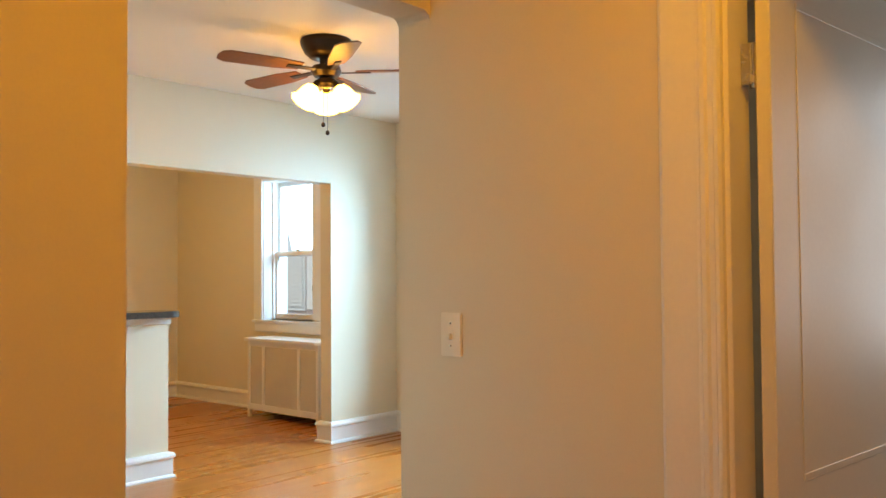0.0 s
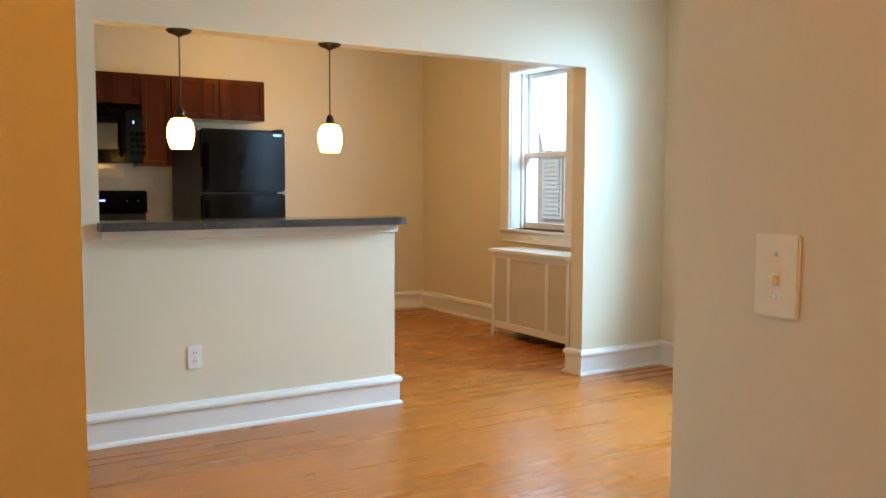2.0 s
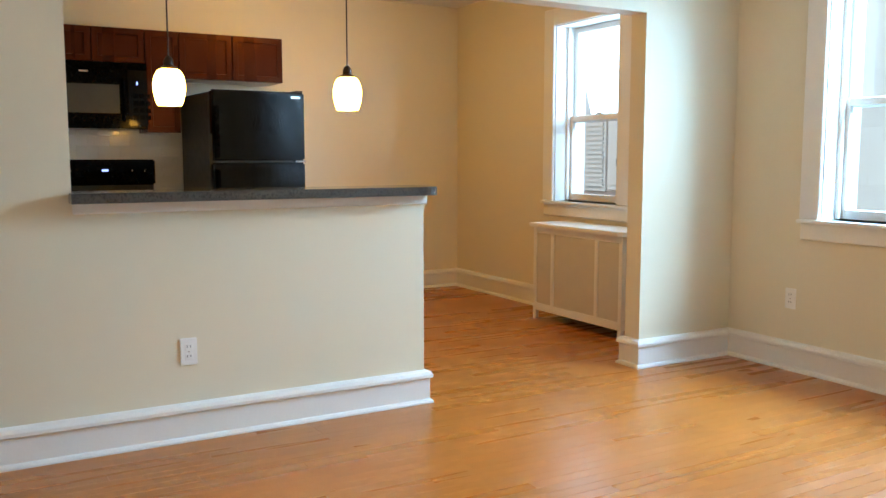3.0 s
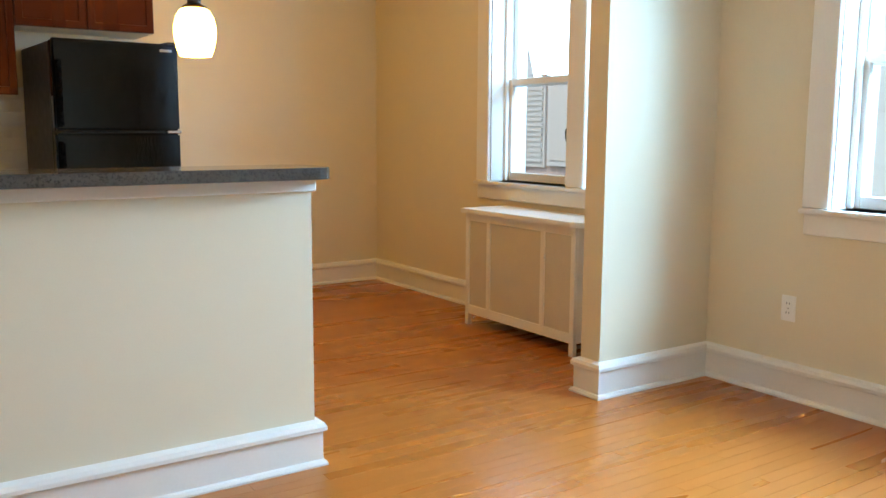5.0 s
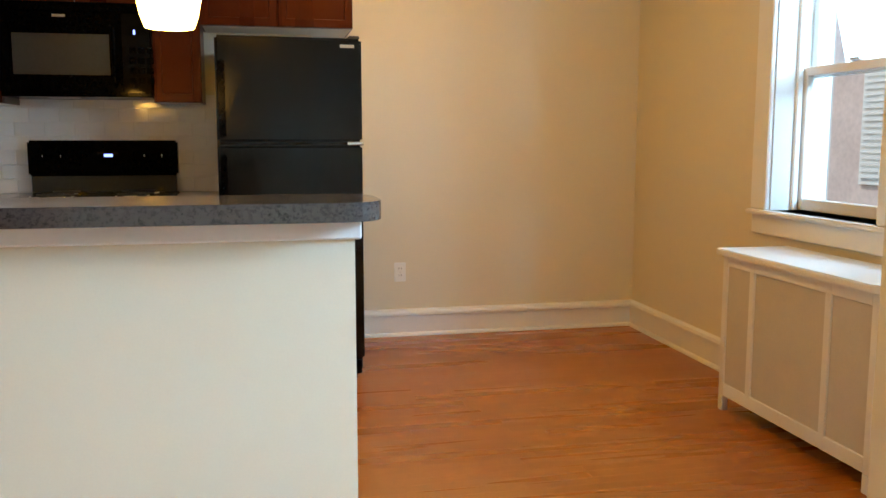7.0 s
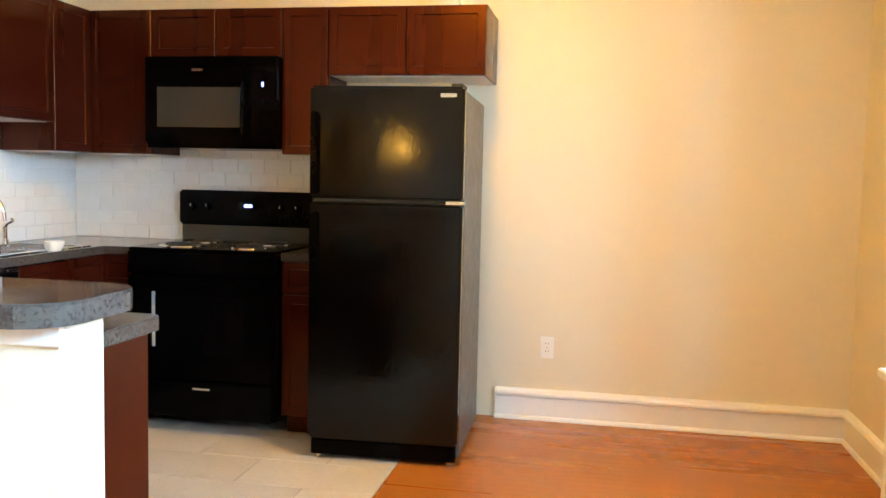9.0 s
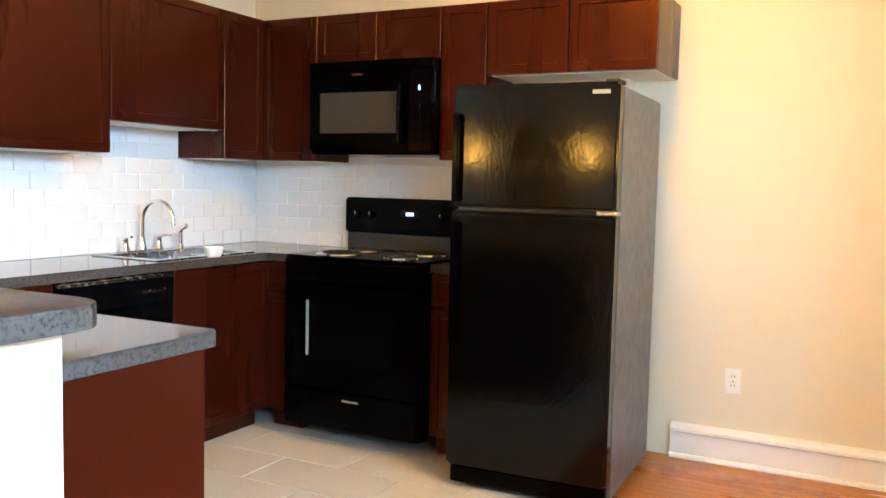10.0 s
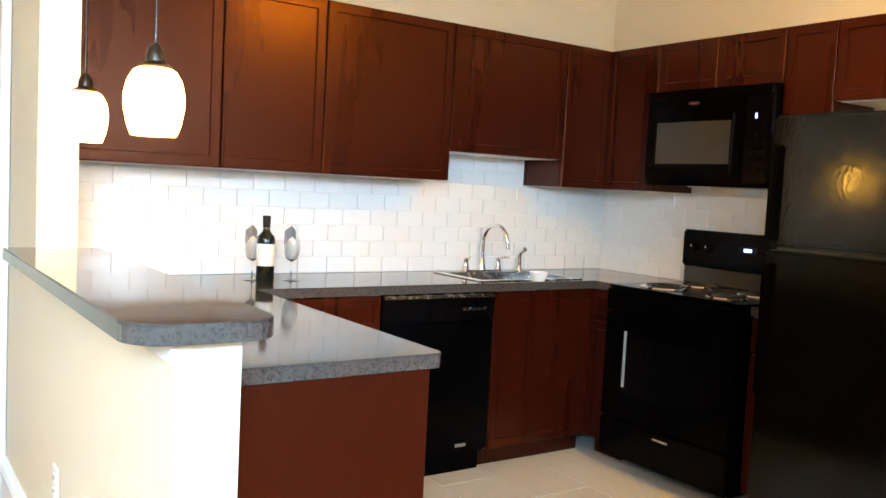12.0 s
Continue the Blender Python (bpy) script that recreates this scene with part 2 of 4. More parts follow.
W1 = (0.13, 1.79, 0.865, 2.22)       # dining window: y from, y to, z from, z to
W2 = (-2.335, -0.605, 0.865, 2.22)     # living room window
XEO = XE + 0.30
wall("wall_north", [((XW - 0.15, YN, 0), (XEO, YN + 0.15, HC))], "cream painted wall behind the kitchen and dining corner")
wall("wall_north_kitchen", [((XW, YK, 0), (0.1, YN, HC))], "cream painted wall behind the range and fridge")
wall("wall_west_kitchen", [((XW - 0.15, TW, 0), (XW, YN, HC))], "cream painted kitchen wall above white tiles")
wall("wall_east", [((XE, W1[1], 0), (XEO, YN, HC)), ((XE, W2[1], 0), (XEO, W1[0], HC)), ((XE, YS - 0.2, 0), (XEO, W2[0], HC)),
                   ((XE, W1[0], 0), (XEO, W1[1], W1[2])), ((XE, W1[0], W1[3]), (XEO, W1[1], HC)),
                   ((XE, W2[0], 0), (XEO, W2[1], W2[2])), ((XE, W2[0], W2[3]), (XEO, W2[1], HC))],
     "cream painted outer wall with two window openings")
wall("wall_kitchen_header", [((XO, 0, ZH), (XP, TW, HC))], "cream painted header above the kitchen opening")
wall("wall_kitchen_jamb", [((XL, 0, 0), (XO, TW, HC))], "cream painted wall beside the breakfast bar")
wall("wall_half", [((XO, 0, 0), (0, TW, 1.027))], "cream painted half wall under the breakfast bar")
wall("wall_pier", [((XP, 0, 0), (XE, 0.12, HC))], "cream painted pier lit by the window")
DW = (-0.98, -0.04, 2.03)           # doorway in the living room's west wall
wall("wall_west_living", [((XL - 0.12, YS, 0), (XL, DW[0], HC)), ((XL - 0.12, DW[1], 0), (XL, TW, HC)), ((XL - 0.12, DW[0], DW[2]), (XL, DW[1], HC))],
     "cream painted wall with a doorway")
# hall south of the living room, behind an opening with rounded upper corners
XA, XB, ZA = -2.20, -1.30, 2.015
bm = B()
box(bm, (-4.3, YS - 0.12, 0), (XA, YS, HC))
box(bm, (XB, YS - 0.12, 0), (XE, YS, HC))
steps = 5
R = 0.03
arch = [(XA, ZA - R)] + [(XA + R - R * math.cos(math.pi / 2 * i / steps), ZA - R + R * math.sin(math.pi / 2 * i / steps)) for i in range(1, steps + 1)]
arch += [(XB - R + R * math.sin(math.pi / 2 * i / steps), ZA - R + R * math.cos(math.pi / 2 * i / steps)) for i in range(0, steps + 1)]
arch += [(XB, HC), (XA, HC)]
f0 = [bm.verts.new((x, YS - 0.12, z)) for x, z in arch]
f1 = [bm.verts.new((x, YS, z)) for x, z in arch]
bm.faces.new(f0)
bm.faces.new(f1[::-1])
for i in range(len(arch)):
    bm.faces.new((f0[i], f1[i], f1[(i + 1) % len(arch)], f0[(i + 1) % len(arch)]))
built("wall_south_arch", bm, PAINT, "cream painted wall with a round-cornered opening")
HD = (-5.12, -4.237, 2.04)           # hall door opening
XH = -1.30
wall("wall_hall_east", [((XH, HD[1], 0), (XH + 0.12, YS - 0.12, HC)), ((XH, -6.6, 0), (XH + 0.12, HD[0], HC)), ((XH, HD[0], HD[2]), (XH + 0.12, HD[1], HC))],
     "cream painted hall wall with a doorway")
# the opening here is unseen, cut only to admit the added hall lamp
wall("wall_hall_west", [((-4.42, -6.6, 0), (-4.3, -5.0, HC)), ((-4.42, -4.1, 0), (-4.3, YS, HC)), ((-4.42, -5.0, 0), (-4.3, -4.1, 0.9)), ((-4.42, -5.0, 2.1), (-4.3, -4.1, HC))], "cream painted hall wall")
wall("wall_hall_south", [((-4.42, -6.72, 0), (1.0, -6.6, HC))], "cream painted hall end wall")
wall("wall_bedroom", [((0.9, -6.6, 0), (1.0, -5.6, HC)), ((0.9, -4.6, 0), (1.0, YS - 0.12, HC)), ((0.9, -5.6, 0), (1.0, -4.6, 0.9)), ((0.9, -5.6, 2.1), (1.0, -4.6, HC))], "cream painted wall of the room behind the hall door")
wall("wall_side_room", [((-3.14, YS, 0), (-3.02, 1.3, HC)), ((-3.02, 1.2, 0), (XW - 0.15, 1.3, HC))], "pale painted wall of the side room")
built("ceiling", box(B(), (-4.42, -6.72, HC), (XEO, YN + 0.15, HC + 0.12)), CEIL, "off-white plaster ceiling", "ceiling")


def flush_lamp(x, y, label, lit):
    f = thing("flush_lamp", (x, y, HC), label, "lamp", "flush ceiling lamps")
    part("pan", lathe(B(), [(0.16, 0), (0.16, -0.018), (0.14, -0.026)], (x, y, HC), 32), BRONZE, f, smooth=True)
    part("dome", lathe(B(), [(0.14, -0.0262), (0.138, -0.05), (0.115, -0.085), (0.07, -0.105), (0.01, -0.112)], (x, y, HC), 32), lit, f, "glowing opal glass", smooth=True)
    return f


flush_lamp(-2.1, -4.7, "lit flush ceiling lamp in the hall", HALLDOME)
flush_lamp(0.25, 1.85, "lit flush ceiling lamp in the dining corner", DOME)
built("subfloor", box(B(), (-4.42, -6.72, -0.14), (XEO, YN + 0.15, -0.018)), OAKGAP, "dark board under the flooring")

# ---- baseboards ----


def baseboard(name, p, q, m0=0, m1=0, h=0.165, t=0.022):
    """A tall flat baseboard with a stepped cap and a shoe, along a wall from p to q; the room is on the left of p to q. m0, m1: 1 mitres that end round an outer corner, -1 into an inner one."""
    bm = B()
    p, q = Vector((*p, 0)), Vector((*q, 0))
    d = (q - p).normalized()
    n = Vector((-d.y, d.x, 0))
    prof = [(0, 0), (t + 0.014, 0), (t + 0.014, 0.008), (t + 0.008, 0.018), (t, 0.022), (t, h - 0.042), (t + 0.012, h - 0.036), (t + 0.012, h - 0.022), (t + 0.004, h - 0.008), (0, h)]
    rows = [[bm.verts.new(e + n * a + d * (a * m) + Vector((0, 0, z))) for a, z in prof] for e, m in ((p, -m0), (q, m1))]
    for i in range(len(prof)):
        j = (i + 1) % len(prof)
        bm.faces.new((rows[0][i], rows[0][j], rows[1][j], rows[1][i]))
    bm.faces.new(rows[0])
    bm.faces.new(rows[1][::-1])
    return built(name, bm, WHITE, "white painted tall baseboard with a moulded cap", "baseboard")


baseboard("baseboard", (0, 0), (XL, 0), 1)
baseboard("baseboard", (0, TW), (0, 0), 0, 1)
baseboard("baseboard", (XE, 0), (XP, 0), -1, 1)
baseboard("baseboard", (XP, 0), (XP, 0.12), 1, 1)
baseboard("baseboard", (XP, 0.12), (XE, 0.12), 1, -1)
baseboard("baseboard", (XE, YN), (0.34, YN), -1)
baseboard("baseboard", (XE, 0.12), (XE, YN), -1, -1)
baseboard("baseboard", (XE, YS), (XE, 0), -1, -1)
baseboard("baseboard", (XB, YS), (XE, YS))
baseboard("baseboard", (XL, DW[0] - 0.1), (XL, YS))
baseboard("baseboard", (-3.02, 1.2), (-3.02, YS))
baseboard("baseboard", (XH, HD[1] + 0.15), (XH, YS - 0.12))
baseboard("baseboard", (XH, -6.6), (XH, HD[0] - 0.15))
baseboard("baseboard", (-4.3, YS - 0.12), (-4.3, -6.6))
baseboard("baseboard", (XA, YS - 0.12), (-4.3, YS - 0.12))
bm = box(B(), (XO, -0.014, 0.982), (0.014, 0, 1.027), 0.004)
built("bar_trim", bm, WHITE, "white painted moulding under the bar", "trim")

# ---- windows ----


def sash_frame(bm, x, y0, y1, z0, z1, t=0.034, w=0.042):
    box(bm, (x, y0, z0), (x + t, y0 + w, z1), 0.004)
    box(bm, (x, y1 - w, z0), (x + t, y1, z1), 0.004)
    box(bm, (x, y0 + w, z0), (x + t, y1 - w, z0 + w * 1.3), 0.004)
    box(bm, (x, y0 + w, z1 - w), (x + t, y1 - w, z1), 0.004)
    return bm


def twin_window(name, spec, label, lap=True):
    """Two sash windows side by side. lap: whether casing and sill run past the south end."""
    y0, y1, z0, z1 = spec
    w = thing(name, (XE, (y0 + y1) / 2, z0), label, "window")
    w["kind"] = "structure"
    c = 0.115
    c0 = c if lap else -0.001
    for a, b in (((y1 - 0.012), y1 + c), ((y0 - c0), y0 + 0.012)):
        part("casing", box(B(), (XE - 0.024, a, z0 - 0.0), (XE, b, z1 + c), 0.006), WHITE, w)
    part("casing", box(B(), (XE - 0.024, y0 + 0.012, z1 - 0.012), (XE, y1 - 0.012, z1 + c), 0.006), WHITE, w)
    part("window_sill", box(B(), (XE - 0.052, y0 - c0, z0 - 0.022), (XE + 0.29, y1 + c, z0), 0.006, 2), WHITE, w)
    part("apron", box(B(), (XE - 0.020, y0 - c0 + 0.01, z0 - 0.115), (XE, y1 + c - 0.01, z0 - 0.022), 0.005), WHITE, w)
    # reveal lining
    for a, b in ((y1 - 0.018, y1), (y0, y0 + 0.018)):
        part("reveal", box(B(), (XE, a, z0), (XE + 0.29, b, z1)), WHITE, w)
    part("reveal", box(B(), (XE, y0 + 0.018, z1 - 0.018), (XE + 0.29, y1 - 0.018, z1)), WHITE, w)
    ym = (y0 + y1) / 2
    part("mullion", box(B(), (XE - 0.024, ym - 0.075, z0), (XE + 0.27, ym + 0.075, z1 - 0.018), 0.006), WHITE, w)
    zm = (z0 + z1) / 2 - 0.05
    for a, b in ((ym + 0.075, y1 - 0.018), (y0 + 0.018, ym - 0.075)):
        part("stop", box(B(), (XE + 0.10, a, z0), (XE + 0.125, a + 0.022, z1 - 0.018), 0.003), WHITE, w)
        part("stop", box(B(), (XE + 0.10, b - 0.022, z0), (XE + 0.125, b, z1 - 0.018), 0.003), WHITE, w)
        lo = part("lower_sash", sash_frame(B(), XE + 0.13, a + 0.002, b - 0.002, z0 + 0.002, zm + 0.03), WHITE, w)
        up = part("upper_sash", sash_frame(B(), XE + 0.175, a + 0.002, b - 0.002, zm - 0.02, z1 - 0.02), WHITE, w)
        for s, x, q0, q1 in ((lo, XE + 0.145, z0 + 0.05, zm - 0.01), (up, XE + 0.19, zm + 0.03, z1 - 0.06)):
            g = part("pane", box(B(), (x, a + 0.04, q0), (x + 0.004, b - 0.04, q1)), GLASS, s)
            g.visible_shadow = False
        part("lock", box(B(), (XE + 0.115, (a + b) / 2 - 0.03, zm + 0.03), (XE + 0.15, (a + b) / 2 + 0.03, zm + 0.045), 0.004), STEEL, lo)
        bm = tube(B(), [(XE + 0.128, a + 0.150, z0 + 0.345), (XE + 0.112, a + 0.146, z0 + 0.32), (XE + 0.108, a + 0.138, z0 + 0.285), (XE + 0.112, a + 0.128, z0 + 0.25), (XE + 0.128, a + 0.124, z0 + 0.235)], 0.009, 8)
        part("lift_latch", bm, RUBBER, lo, "dark bow-shaped latch", smooth=True)
    return w


twin_window("window_1", W1, "white twin sash window in a deep reveal", False)
twin_window("window_2", W2, "white twin sash window beside the pier")

# ---- floors ----
random.seed(4)
PW, GAP = 0.057, 0.0009
XK = 0.03                           # edge between kitchen tiles and oak strips
oak = built("floor", box(B(), (-4.42, -6.72, -0.018), (XEO, YN, -0.013)), OAKGAP, "honey oak strip floor with a satin finish", "floor")
plank_meshes = {}


def plank_mesh(ln):
    if ln not in plank_meshes:
        bm = box(B(), (0, 0, 0), (ln - GAP, PW - GAP, 0.013))
        plank_meshes[ln] = finish("plank", bm, OAK)
    return plank_meshes[ln]


far_planks = []
near = 0
row = 0
y = -6.6
while y < YN - 0.005:
    x0, x1 = (XK, XE) if y > TW else ((XL, XE) if y > YS - 0.12 else (-4.3, 0.9))
    if y > -1.6 and y < 1.2 and x0 == XL:
        x0 = -3.02
    x = x0 - random.choice((0, 0.25, 0.5, 0.75))
    while x < x1:
        ln = random.choice((0.6, 0.9, 1.2, 1.5))
        a, b = max(x, x0), min(x + ln, x1)
        if b - a > 0.003:
            l2 = round(b - a, 3)
            if near < 300 and -1.75 < y < 2.3 and a > -1.3:
                p = new("plank", plank_mesh(l2))
                p.location, p.parent = (a, y, -0.013), oak
                near += 1
            else:
                far_planks.append((a, y, l2))
        x += ln
    y += PW

# ---- kitchen cabinets ----


def door_front(parent, axis, at, a0, a1, z0, z1, out, handle=None, name="door"):
    """A framed cabinet door with a sunk panel. axis 'x': the door faces along x at x=at and spans y a0..a1; 'y' likewise. out: +1 or -1, the way it faces."""
    t, w = 0.02, 0.058
    bm = B()
    if axis == "x":
        box(bm, (at, a0, z0), (at + out * t, a1, z1))
        way = Vector((out, 0, 0))
    else:
        box(bm, (a0, at, z0), (a1, at + out * t, z1))
        way = Vector((0, out, 0))
    bmesh.ops.recalc_face_normals(bm, faces=bm.faces)
    bm.normal_update()
    f = max(bm.faces, key=lambda q: q.normal.dot(way))
    w = min(w, (a1 - a0) * 0.3, (z1 - z0) * 0.3)
    bmesh.ops.inset_region(bm, faces=[f], thickness=w)
    bmesh.ops.inset_region(bm, faces=[f], thickness=0.004, depth=-0.008)
    outer = [ed for ed in bm.edges if all(abs((v.co - Vector((at, at, 0))).dot(way) - t) < 1e-4 for v in ed.verts) and len([q for q in ed.link_faces if q.normal.dot(way) > 0.9]) == 1 and any(abs(q.normal.dot(way)) < 0.1 for q in ed.link_faces)]
    bmesh.ops.bevel(bm, geom=outer, offset=0.0025, segments=1, affect="EDGES", clamp_overlap=True)
    return part(name, bm, CHERRY, parent)


def upper(axis, a0, a1, z0, z1, label, doors=1, back=None):
    """A wall cabinet: a body with pale underside and framed doors."""
    out = 1 if axis == "x" else -1
    face = XW + 0.295 if axis == "x" else YK - 0.295
    bk = XW if axis == "x" else (back or YK)
    base = ((face + bk) / 2, (a0 + a1) / 2, z0) if axis == "x" else ((a0 + a1) / 2, (face + bk) / 2, z0)
    c = thing("wall_cabinet", base, label, "cabinet", "cherry wall cabinets")
    if axis == "x":
        part("body", box(B(), (bk + 0.002, a0 + 0.001, z0 + 0.003), (face, a1 - 0.001, z1)), CHERRY, c)
        part("underside", box(B(), (bk + 0.012, a0 + 0.012, z0), (face - 0.016, a1 - 0.012, z0 + 0.003)), MELA, c, "pale melamine underside")
    else:
        part("body", box(B(), (a0 + 0.001, face, z0 + 0.003), (a1 - 0.001, bk - 0.002, z1)), CHERRY, c)
        part("underside", box(B(), (a0 + 0.012, face + 0.016, z0), (a1 - 0.012, bk - 0.012, z0 + 0.003)), MELA, c, "pale melamine underside")
    w = (a1 - a0) / doors
    for i in range(doors):
        door_front(c, axis, face + out * 0.001, a0 + w * i + 0.003, a0 + w * (i + 1) - 0.003, z0 + 0.004, z1 - 0.004, out)
    return c


ZU, ZT = 1.37, 2.114
UY = YK - 0.316                     # face of the wall cabinets on the north wall
upper("x", TW + 0.005, 0.706, ZU, ZT, "tall cherry wall cabinet beside the jamb")
upper("x", 0.706, 1.158, ZU, ZT, "tall cherry wall cabinet above the tiles")
upper("x", 1.158, 1.823, ZU, ZT, "tall cherry wall cabinet above the dishwasher", 1)
upper("x", 1.823, 2.535, 1.51, ZT, "short cherry wall cabinet above the sink", 1)
upper("x", 2.535, UY - 0.002, ZU, ZT, "narrow cherry wall cabinet in the corner")
upper("y", XW + 0.298, -1.443, ZU, ZT, "narrow cherry wall cabinet beside the microwave")
upper("y", -1.443, -0.728, 1.868, ZT, "low cherry wall cabinet above the microwave", 2)
upper("y", -0.728, -0.487, ZU + 0.01, ZT, "slim tall cherry wall cabinet beside the microwave")
upper("y", -0.487, 0.302, 1.775, ZT, "low cherry wall cabinet above the fridge", 2, YN)

XF, YF = -1.60, YK - 0.52       # base cabinet faces
RX0, RX1, RY = -1.40, -0.64, 2.535  # the range: sides and front


def base_unit(axis, a0, a1, label, doors=1, drawer=True):
    out = 1 if axis == "x" else -1
    face, bk = (XF, XW) if axis == "x" else (YF, YK)
    mid = (a0 + a1) / 2
    base = ((face + bk) / 2, mid, 0) if axis == "x" else (mid, (face + bk) / 2, 0)
    c = thing("base_cabinet", base, label, "cabinet", "cherry base cabinets")
    if axis == "x":
        part("body", box(B(), (bk + 0.002, a0 + 0.001, 0.10), (face, a1 - 0.001, 0.865)), CHERRY, c)
        part("toe_kick", box(B(), (bk + 0.002, a0 + 0.001, 0), (face - 0.07, a1 - 0.001, 0.10)), CHERRY, c)
    else:
        part("body", box(B(), (a0 + 0.001, face, 0.10), (a1 - 0.001, bk - 0.002, 0.865)), CHERRY, c)
        part("toe_kick", box(B(), (a0 + 0.001, face + 0.07, 0), (a1 - 0.001, bk - 0.002, 0.10)), CHERRY, c)
    w = (a1 - a0) / doors
    for i in range(doors):
        u0, u1 = a0 + w * i + 0.003, a0 + w * (i + 1) - 0.003
        if u1 - u0 > 0.16:
            if drawer:
                door_front(c, axis, face + out * 0.001, u0, u1, 0.106, 0.70, out)
                door_front(c, axis, face + out * 0.001, u0, u1, 0.71, 0.859, out, name="drawer_front")
            else:
                door_front(c, axis, face + out * 0.001, u0, u1, 0.106, 0.859, out)
        elif axis == "y":
            part("filler", box(B(), (u0, face - 0.02, 0.106), (u1, face - 0.001, 0.859), 0.002), CHERRY, c)
    return c


base_unit("x", 0.79, 1.365, "cherry base cabinet beside the dishwasher")
base_unit("x", 1.98, 2.645, "cherry sink base cabinet", 1, False)
base_unit("y", XF + 0.003, RX0 - 0.008, "narrow cherry filler beside the range")
base_unit("y", RX1 + 0.006, -0.42, "narrow cherry base cabinet beside the range", 1, True)

# peninsula behind the half wall
pen = thing("base_cabinet", (-0.891, 0.46, 0), "cherry peninsula cabinet with a plain end panel", "cabinet", "cherry base cabinets")
part("body", box(B(), (XF + 0.022, TW + 0.002, 0.10), (-0.295, 0.735, 0.865)), CHERRY, pen)
part("toe_kick", box(B(), (XF + 0.022, TW + 0.002, 0), (-0.295, 0.67, 0.10)), CHERRY, pen)
part("end_panel", box(B(), (-0.295, TW + 0.002, 0), (-0.27, 0.757, 0.865), 0.002), CHERRY, pen, "flat red-brown end panel")
for i in range(2):
    a = XF + 0.03 + i * 0.64
    door_front(pen, "y", 0.736, a, a + 0.635, 0.106, 0.859, 1)

# ---- counters ----
xc, yc = XF + 0.032, YF - 0.032


def laminate_top(name, place, label, category, outlines, z0, z1, bev):
    """A worktop: a core with a thin laminate sheet on it, one pair for each length."""
    w = thing(name, place, label, category)
    for o, b in outlines:
        part("core", slab(B(), o, z0, z1 - 0.0052, 0.0012 if b else 0), LAMINATE, w)
        part("laminate_sheet", slab(B(), o, z1 - 0.005, z1, bev if b else 0), LAMINATE, w)
    return w


laminate_top("worktop", (-1.8, 1.4, 0.865), "grey-brown speckled laminate worktop with a glossy top", "worktop", [
    ([(XW + 0.001, TW + 0.002), (-0.257, TW + 0.002), (-0.245, TW + 0.01), (-0.245, 0.768), (-0.265, 0.786), (xc, 0.786), (xc, 1.93), (XW + 0.10, 1.93), (XW + 0.001, 1.93)], True),
    ([(XW + 0.001, 2.56), (xc, 2.56), (xc, yc), (RX0 - 0.008, yc), (RX0 - 0.008, YK - 0.001), (XW + 0.001, YK - 0.001)], True),
    ([(xc - 0.06, 1.93), (xc, 1.93), (xc, 2.56), (xc - 0.06, 2.56)], False),
    ([(XW + 0.001, 1.93), (XW + 0.09, 1.93), (XW + 0.09, 2.56), (XW + 0.001, 2.56)], False)], 0.865, 0.905, 0.002)
laminate_top("worktop", (-0.5, 2.95, 0.865), "short speckled laminate worktop beside the range", "worktop",
             [([(RX1 + 0.006, yc), (-0.42, yc), (-0.42, YK - 0.001), (RX1 + 0.006, YK - 0.001)], True)], 0.865, 0.905, 0.002)


def rounded(x0, y0, x1, y1, r, n=7):
    out = []
    for cx, cy, a0 in ((x1 - r, y0 + r, -90), (x1 - r, y1 - r, 0)):
        out += [(cx + r * math.cos(radians(a0 + 90 * i / n)), cy + r * math.sin(radians(a0 + 90 * i / n))) for i in range(n + 1)]
    return out


bar = [(XO - 0.012, -0.003), (XO - 0.012, -0.1)] + rounded(XO, -0.1, 0.055, 0.2, 0.085) + [(XO + 0.002, 0.2), (XO + 0.002, -0.003)]
laminate_top("bar_top", (-0.8, 0.08, 1.027), "grey-brown speckled laminate bar top with a rounded end", "bar top", [(bar, True)], 1.027, 1.067, 0.0024)

# ---- appliances ----
fr = thing("refrigerator", (-0.06, 2.75, 0), "black pebbled top-freezer refrigerator beside the wall", "refrigerator")
FX0, FX1, FY0, FY1, FZ = -0.41, 0.273, 2.339, 3.12, 1.672
part("cabinet_body", box(B(), (FX0, FY0 + 0.075, 0.03), (FX1, FY1, FZ - 0.012), 0.006, 2), SIDEGREY, fr, "grey textured steel side")
for nm, z0, z1 in (("freezer_door", 1.180, FZ), ("fridge_door", 0.10, 1.167)):
    d = part(nm, box(B(), (FX0, FY0, z0), (FX1, FY0 + 0.068, z1), 0.012, 3), PEBBLE, fr, smooth=True)
    part("gasket", box(B(), (FX0 + 0.012, FY0 + 0.068, z0 + 0.012), (FX1 - 0.012, FY0 + 0.076, z1 - 0.012)), RUBBER, d)
    hz = (1.20, 1.56) if nm == "freezer_door" else (0.62, 1.12)
    bm = box(B(), (FX0 + 0.012, FY0 - 0.032, hz[0]), (FX0 + 0.042, FY0 - 0.014, hz[1]), 0.007, 2)
    for z in (hz[0] + 0.02, hz[1] - 0.05):
        box(bm, (FX0 + 0.014, FY0 - 0.016, z), (FX0 + 0.038, FY0 + 0.004, z + 0.03), 0.003)
    part("door_handle", bm, BLACK, d)
part("nameplate", box(B(), (FX1 - 0.105, FY0 - 0.003, 1.625), (FX1 - 0.035, FY0 - 0.0002, 1.641), 0.001), CHROME, fr, "small chrome badge")
